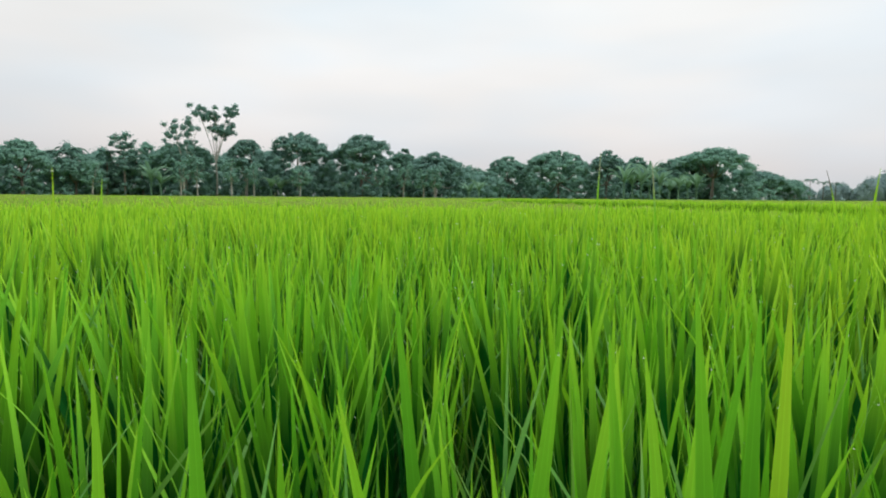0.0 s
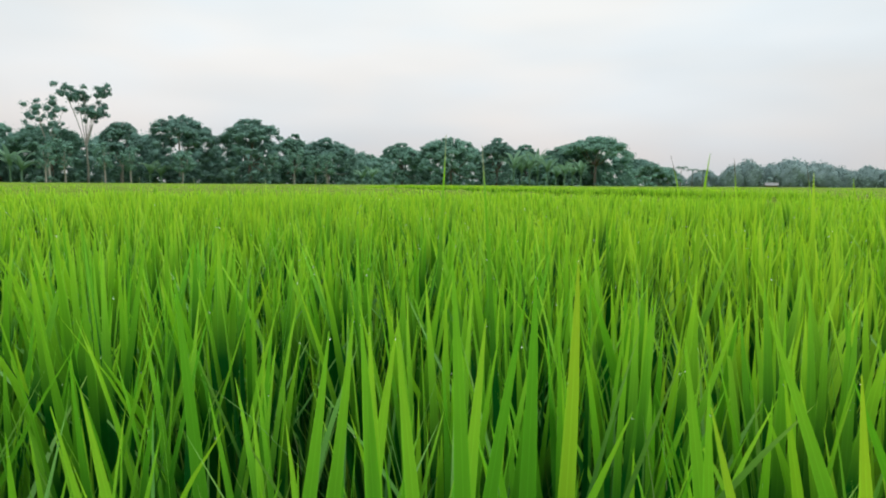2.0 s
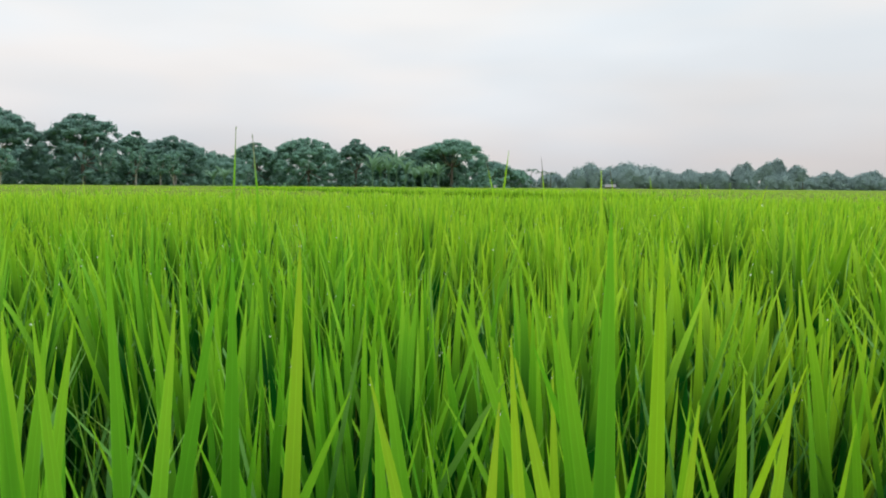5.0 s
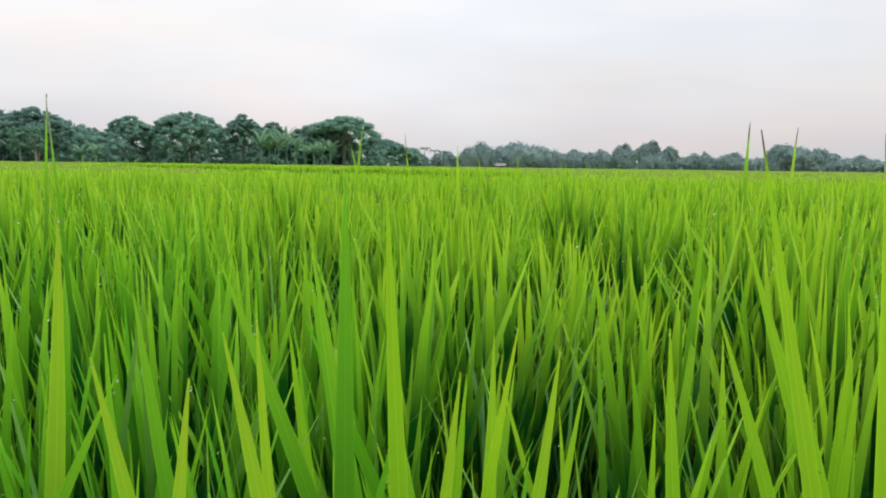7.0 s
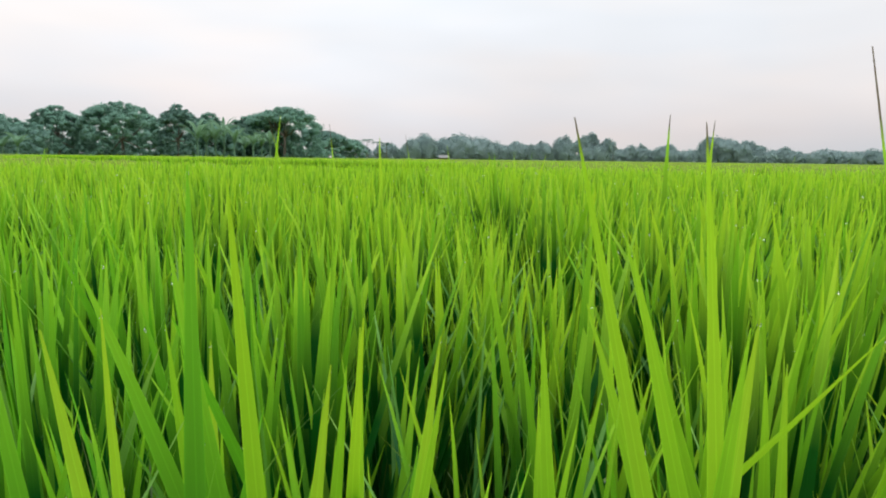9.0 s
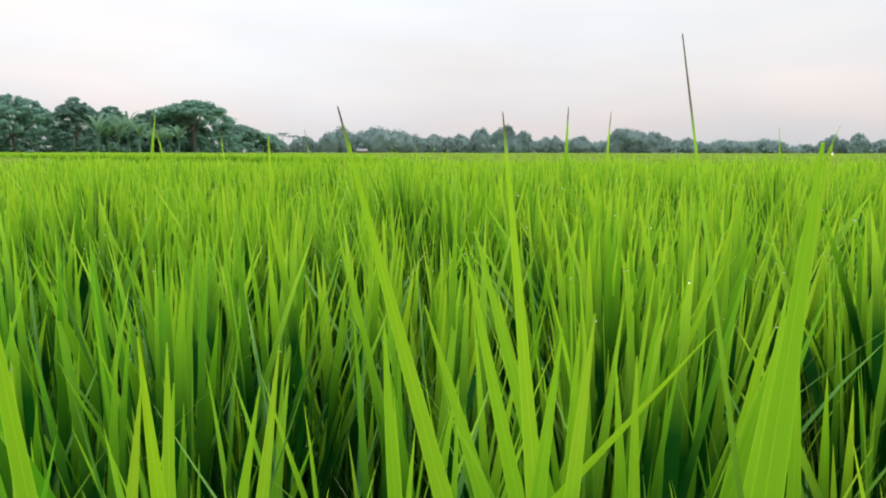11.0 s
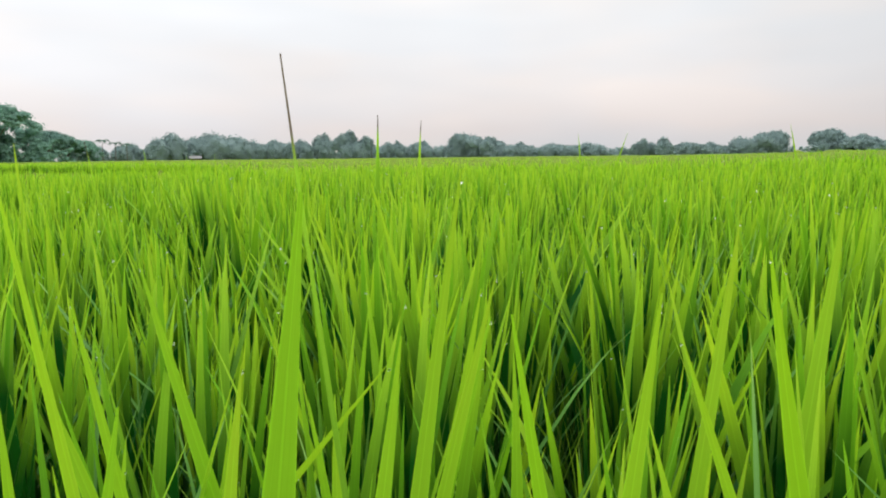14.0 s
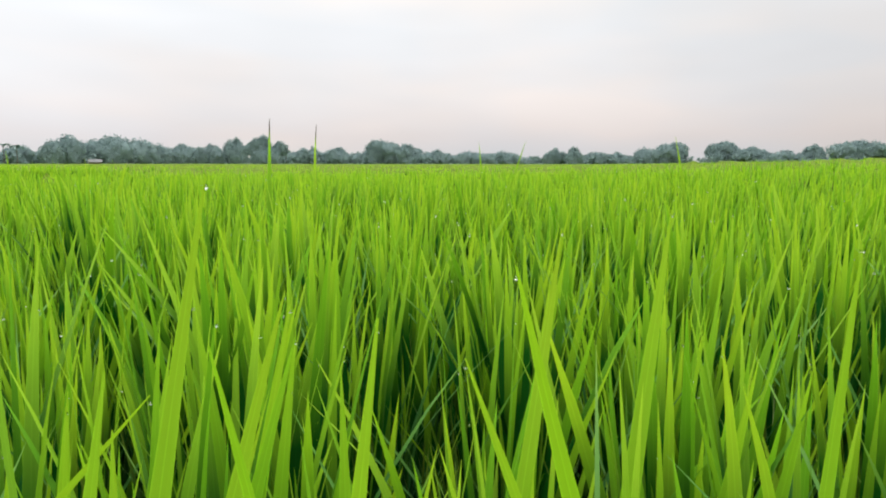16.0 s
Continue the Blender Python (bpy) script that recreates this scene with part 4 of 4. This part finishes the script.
def near_leaf_meshes(count, mat):
    out = []
    for i in range(count):
        bl = blades(np.zeros((1, 3)), np.zeros(1), np.minimum(np.abs(rng.normal(0.08, 0.18, 1)), 0.6), np.minimum(np.abs(rng.normal(0.04, 0.14, 1)), 0.4), np.array([1.0]) * 0.44,
                    rng.uniform(0.0080, 0.0165, 1), rng.uniform(-0.9, 0.9, 1), 8, 0.16, rng.normal(0, 0.02, 1))
        me = mesh_from("leaf", bl[0], bl[1], mat, bl[2])
        out.append((me, Vector(bl[0][-2])))
    return out


rng = np.random.default_rng(21)
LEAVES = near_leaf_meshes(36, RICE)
STEMS = [stem_mesh(0.5, l) for l in (0.0, 0.02, 0.04, 0.06)]


def rice_plant(x, y, top, count):
    ob = tagged(empty("rice_plant", x, y), "clump of upright bright green rice leaves wet with dew", "rice plant", "rice plants of the nearest rows")
    for i in range(7):
        s = part("stem", STEMS[i % 4], ob)
        s.matrix_basis = pose(0.03 * math.cos(i * 2.4), 0.03 * math.sin(i * 2.4), 0, 0, 0, 137 * i)
    for i in range(count):
        me, tip = LEAVES[int(rng.integers(len(LEAVES)))]
        g, o = rng.uniform(0, 2 * math.pi), 0.05 * math.sqrt(rng.random())
        k = rng.uniform(0.75, 1.15)
        z = max(0.03, top - 0.27 * rng.random() ** 1.3 - tip.z * k)
        lf = part("leaf", me, ob)
        lf.matrix_basis = Matrix.Translation((o * math.cos(g), o * math.sin(g), z)) @ pose(0, 0, 0, 0, 0, math.degrees(g + rng.normal(0, 0.8))) @ Matrix.Diagonal((k, k, k, 1))
        if rng.random() < 0.45:
            DROPS.append(ob.location + lf.matrix_basis @ (tip * rng.uniform(0.8, 1.0)))


def near_plants():
    x, y = hill_grid(0.80, 1.16, 0.145)
    for a, b in zip(x, y):
        r = math.hypot(a, b)
        rice_plant(a, b, 0.815 + 0.045 * min(1, (r - 0.80) / 0.3) + rng.normal(0, 0.03), 26)


near_plants()


def tiller(tip, lean, width, mat=None, taper=4.0, blunt=0.05):
    """A single tall shoot whose top leaf ends at tip; lean: metres sideways for each metre downwards."""
    tip = np.array(tip)
    drop = min(0.52, tip[2] - 0.25)
    foot = tip + np.array([lean[0], lean[1], -1.0]) * drop
    root = Vector((foot[0] + lean[0] * 0.04, foot[1] + lean[1] * 0.04, 0.0))
    ob = tagged(empty("rice_plant", *root), "tall rice shoot with one long upright blade", "rice plant", "rice shoots standing above the rest")
    v, f = tube([(0, 0, -0.02), (0, 0, foot[2] * 0.5), tuple(Vector(foot) - root)], [0.0035, 0.003, 0.002], 5)
    part("stem", mesh_from("stem", v, f, STEM), ob)
    # blade, broad side turned towards the camera's arc to fit its view
    ax = tip - foot
    ln = float(np.linalg.norm(ax))
    ax = ax / ln
    rad = np.array([foot[0], foot[1], 0.0])
    rad /= np.linalg.norm(rad)
    side = np.cross(ax, rad)
    side /= np.linalg.norm(side)
    g = rng.uniform(-0.45, 0.45)
    nrm = np.cross(side, ax)
    side = math.cos(g) * side + math.sin(g) * nrm
    nrm = np.cross(side, ax)
    segs = 12
    s = np.linspace(0, 1, segs + 1)
    bow = rng.normal(0, 0.008)
    prof = (0.75 + 0.25 * np.sin(np.minimum(s / 0.3, 1) * np.pi / 2)) * np.maximum(1 - s ** taper, 0) + blunt
    mid = foot[None] + ax[None] * (ln * s)[:, None] + side[None] * (bow * 4 * s * (1 - s))[:, None]
    w = 0.5 * width * 1.2 * prof
    cols = np.stack([mid - side * w[:, None], mid + nrm * (0.22 * w)[:, None], mid + side * w[:, None]], 1)
    verts = cols.reshape(-1, 3) - np.array(root)
    ring = np.arange(segs)[:, None] * 3 + np.arange(2)[None]
    quad = np.stack([ring, ring + 1, ring + 4, ring + 3], -1).reshape(-1, 4)
    uu, vv = np.meshgrid([0.0, 0.5, 1.0], s)
    uvs = np.stack([uu, vv], -1).reshape(-1, 2)[quad].reshape(-1, 2)
    part("leaf", mesh_from("leaf", verts, quad, mat or RICE_BRIGHT, uvs), ob, "long blade with a dried brown tip" if mat in (RICE_BROWN_TIP, RICE_BROWN_TOP, RICE_BRIGHT_TIP) else "long blade with a pale dry tip" if mat is RICE_PALE_TOP else "long bright upright blade")
    for i in range(2):
        me, tp = LEAVES[int(rng.integers(len(LEAVES)))]
        k = rng.uniform(0.55, 0.8)
        lf = part("leaf", me, ob)
        lf.matrix_basis = Matrix.Translation(Vector(foot) * rng.uniform(0.5, 0.8) - root * 0.65 - Vector((0, 0, 0.05))) @ pose(0, 0, 0, 0, 0, rng.uniform(0, 360)) @ Matrix.Diagonal((k, k, k, 1))
        lf.location = (0.0, 0.0, max(0.05, foot[2] * rng.uniform(0.3, 0.8)))
    if rng.random() < 0.6 and mat not in (RICE_BROWN_TIP, RICE_BROWN_TOP, RICE_BRIGHT_TIP):
        DROPS.append(Vector(tip) - Vector((0, 0, 0.004)))
    for i in range(2):
        q = rng.uniform(0.45, 0.85)
        j = int(q * segs)
        DROPS.append(Vector(cols[j, 0 if rng.random() < 0.5 else 2]))


tiller((0.007, 0.775, 0.857), (0.266, -0.146), 0.011, mat=RICE)
tiller((0.154, 0.888, 0.870), (-0.142, -0.048), 0.0115, mat=RICE)
tiller((0.247, 0.810, 0.892), (-0.117, -0.055), 0.0115, mat=RICE)
tiller((0.162, 0.758, 0.889), (0.035, -0.097), 0.0115, mat=RICE)
tiller((0.336, 0.784, 0.870), (0.144, -0.128), 0.0115, mat=RICE)
tiller((0.417, 0.721, 0.895), (0.104, -0.117), 0.0115, mat=RICE)
tiller((0.382, 0.772, 0.884), (0.232, -0.152), 0.0115, mat=RICE)
tiller((0.428, 0.756, 0.847), (0.319, -0.177), 0.0115, mat=RICE)
tiller((0.332, 0.832, 0.809), (-0.491, 0.049), 0.0115, mat=RICE)
tiller((0.036, 0.923, 0.898), (0.085, -0.111), 0.0115, mat=RICE)
tiller((0.192, 0.768, 0.920), (-0.028, -0.080), 0.0115, mat=RICE)
tiller((0.411, 0.668, 0.938), (-0.038, -0.050), 0.0115, mat=RICE)
tiller((0.256, 0.817, 0.907), (-0.057, -0.043), 0.0115, mat=RICE)
tiller((0.314, 0.731, 0.861), (0.053, -0.085), 0.0115, mat=RICE)
tiller((0.173, 0.824, 0.875), (-0.078, -0.035), 0.0115, mat=RICE)
tiller((0.421, 0.730, 0.876), (0.058, -0.086), 0.0115, mat=RICE)
tiller((-0.100, 0.746, 0.889), (-0.102, -0.072), 0.0115, mat=RICE)
tiller((0.146, 0.765, 0.895), (0.053, -0.087), 0.0115, mat=RICE)
tiller((0.224, 0.814, 0.880), (-0.105, -0.072), 0.0115, mat=RICE)
tiller((0.002, 0.833, 0.847), (0.184, -0.100), 0.0115, mat=RICE)
tiller((0.134, 0.822, 0.875), (-0.145, -0.068), 0.0115, mat=RICE)
tiller((-0.054, 0.737, 0.906), (0.069, -0.086), 0.0115, mat=RICE)
tiller((0.150, 0.765, 0.890), (-0.016, -0.080), 0.0115, mat=RICE)
tiller((0.306, 0.718, 0.854), (0.085, -0.189), 0.0115)
tiller((0.308, 0.869, 0.909), (-0.105, -0.080), 0.0115)
tiller((0.380, 0.707, 0.868), (0.047, -0.211), 0.0115)
tiller((0.329, 0.633, 0.864), (-0.077, -0.115), 0.0115)
tiller((0.347, 0.651, 0.875), (0.058, -0.219), 0.0115)
tiller((0.527, 0.721, 0.805), (-0.166, -0.047), 0.0115)
tiller((0.578, 0.685, 0.825), (-0.203, -0.018), 0.0115)
tiller((0.445, 0.827, 0.825), (0.083, -0.239), 0.0115)
tiller((0.458, 0.777, 0.822), (-0.012, -0.166), 0.0115)
tiller((0.613, 0.627, 0.845), (-0.005, -0.171), 0.0115)
tiller((0.616, 0.596, 0.858), (0.097, -0.250), 0.0115)
tiller((0.519, 0.611, 0.833), (-0.203, -0.008), 0.0115)
tiller((0.493, 0.683, 0.823), (-0.150, -0.056), 0.0115)
tiller((0.583, 0.486, 0.872), (-0.184, -0.025), 0.0115)
tiller((0.727, 0.473, 0.847), (-0.910, 0.640), 0.0115)
tiller((0.758, 0.535, 0.808), (-0.055, -0.143), 0.0115)
tiller((0.497, 0.658, 0.850), (-0.122, -0.081), 0.0115)
tiller((0.668, 0.518, 0.857), (-0.158, -0.040), 0.0115)
tiller((0.778, 0.434, 0.889), (-0.239, 0.114), 0.0115)
tiller((0.904, 0.320, 0.913), (-0.226, 0.093), 0.0115)
tiller((0.619, 0.569, 0.894), (0.009, -0.295), 0.0115)
tiller((0.663, 0.424, 0.884), (-0.212, 0.070), 0.0115)
tiller((0.764, 0.577, 0.813), (-0.171, 0.002), 0.0115)
tiller((0.815, 0.454, 0.854), (-0.212, 0.113), 0.0115)
tiller((0.830, 0.468, 0.868), (-0.177, 0.088), 0.0115)
tiller((0.974, 0.259, 0.921), (-0.175, 0.082), 0.0115)
tiller((0.875, 0.168, 0.914), (-0.173, 0.078), 0.0115)
tiller((0.891, 0.470, 0.809), (-0.142, -0.037), 0.0115)
tiller((0.775, 0.589, 0.817), (-0.114, -0.074), 0.0115)
tiller((0.695, 0.626, 0.894), (0.028, -0.370), 0.0115)
tiller((2.191, 1.477, 1.090), (-0.135, -0.070), 0.019, mat=RICE_BROWN_TIP, taper=1.5, blunt=0.08)
tiller((2.347, 1.408, 1.079), (-0.121, -0.082), 0.015, mat=RICE_BROWN_TIP, taper=1.5, blunt=0.08)
tiller((0.344, 1.410, 1.033), (-0.052, -0.073), 0.008, mat=RICE_PALE_TOP, taper=1.5, blunt=0.08)
tiller((0.326, 1.164, 1.004), (0.035, -0.097), 0.010, mat=RICE_PALE_TOP, taper=1.3)
for _x, _y in ((-0.82, 4.05), (-0.65, 4.08), (-0.39, 4.12), (-0.02, 4.15)):
    tiller((_x, _y, 0.985), (0.06, -0.05), 0.016, mat=RICE_PALE_TOP, taper=2.0)
tiller((3.071, 1.085, 1.046), (-0.108, -0.095), 0.008)
tiller((2.974, 0.862, 1.039), (-0.303, 0.204), 0.008)
tiller((0.877, 1.518, 1.020), (-0.085, -0.115), 0.008)
tiller((2.884, 0.314, 1.049), (-0.087, -0.143), 0.008)
tiller((-0.508, 1.508, 1.005), (-0.083, -0.076), 0.013, taper=1.5)
tiller((-0.661, 2.022, 1.002), (-0.066, -0.077), 0.01, mat=RICE)
tiller((1.093, 1.500, 0.986), (0.005, -0.066), 0.01, mat=RICE)
tiller((1.012, 1.855, 1.032), (0.055, -0.085), 0.008, mat=RICE_BROWN_TIP, taper=1.5, blunt=0.08)
tiller((1.155, 1.811, 1.025), (0.083, -0.096), 0.008, mat=RICE_BROWN_TIP, taper=1.5, blunt=0.08)
tiller((1.532, 1.992, 1.014), (-0.033, -0.149), 0.009, mat=RICE_BROWN_TIP, taper=1.5, blunt=0.08)
tiller((1.765, 2.062, 0.987), (-0.067, -0.123), 0.009)
tiller((0.491, 0.512, 0.957), (0.246, -0.084), .0135, mat=RICE_BRIGHT_TIP, taper=1.7, blunt=0.025)
tiller((0.558, 0.499, 0.958), (0.096, -0.022), .0135, mat=RICE_BRIGHT_TIP, taper=1.7, blunt=0.025)
tiller((0.577, 0.397, 0.946), (-0.129, 0.027), .0185, taper=2.5)
tiller((0.712, 0.422, 0.947), (-0.193, 0.022), .0125, taper=2.5)
tiller((0.419, 0.643, 0.932), (0.090, 0.071), .0105, taper=3.5)
tiller((0.708, 0.297, 0.920), (0.395, -0.191), .0120, taper=3)
tiller((0.655, 0.473, 0.9955), (-0.085, -0.238), .0032, taper=1.8, mat=RICE_BROWN_TOP, blunt=0.15)
tiller((0.460, 0.598, 0.873), (0.242, 0.432), .0110, taper=3)
tiller((0.671, 0.327, 0.909), (-0.069, 0.096), .0120, taper=3)
tiller((0.763, 0.333, 0.870), (0.276, -0.282), .0105, taper=3)
tiller((0.656, 0.374, 0.900), (0.194, -0.076), .0115, taper=3)


# ---------------------------------------------------------------- dew
def build_dew():
    """Drops on the blades' tips and edges."""
    bm = bmesh.new()
    bmesh.ops.create_icosphere(bm, subdivisions=1, radius=1)
    bv = np.array([v.co[:] for v in bm.verts])
    bf = np.array([[v.index for v in f.verts] for f in bm.faces])
    bm.free()
    c = np.array([p[:] for p in DROPS])
    r = rng.uniform(0.0007, 0.0016, len(c)) * np.clip(np.hypot(c[:, 0], c[:, 1]) / 1.2, 0.8, 1.3)
    v = (c[:, None] + bv[None] * r[:, None, None]).reshape(-1, 3)
    f = (bf[None] + (np.arange(len(c)) * len(bv))[:, None, None]).reshape(-1, 3)
    tagged(new("dew_drops", mesh_from("dew_drops", v, f, DEW)), "clear dew drops on the rice leaves", "dew", kind="stuff")


build_dew()
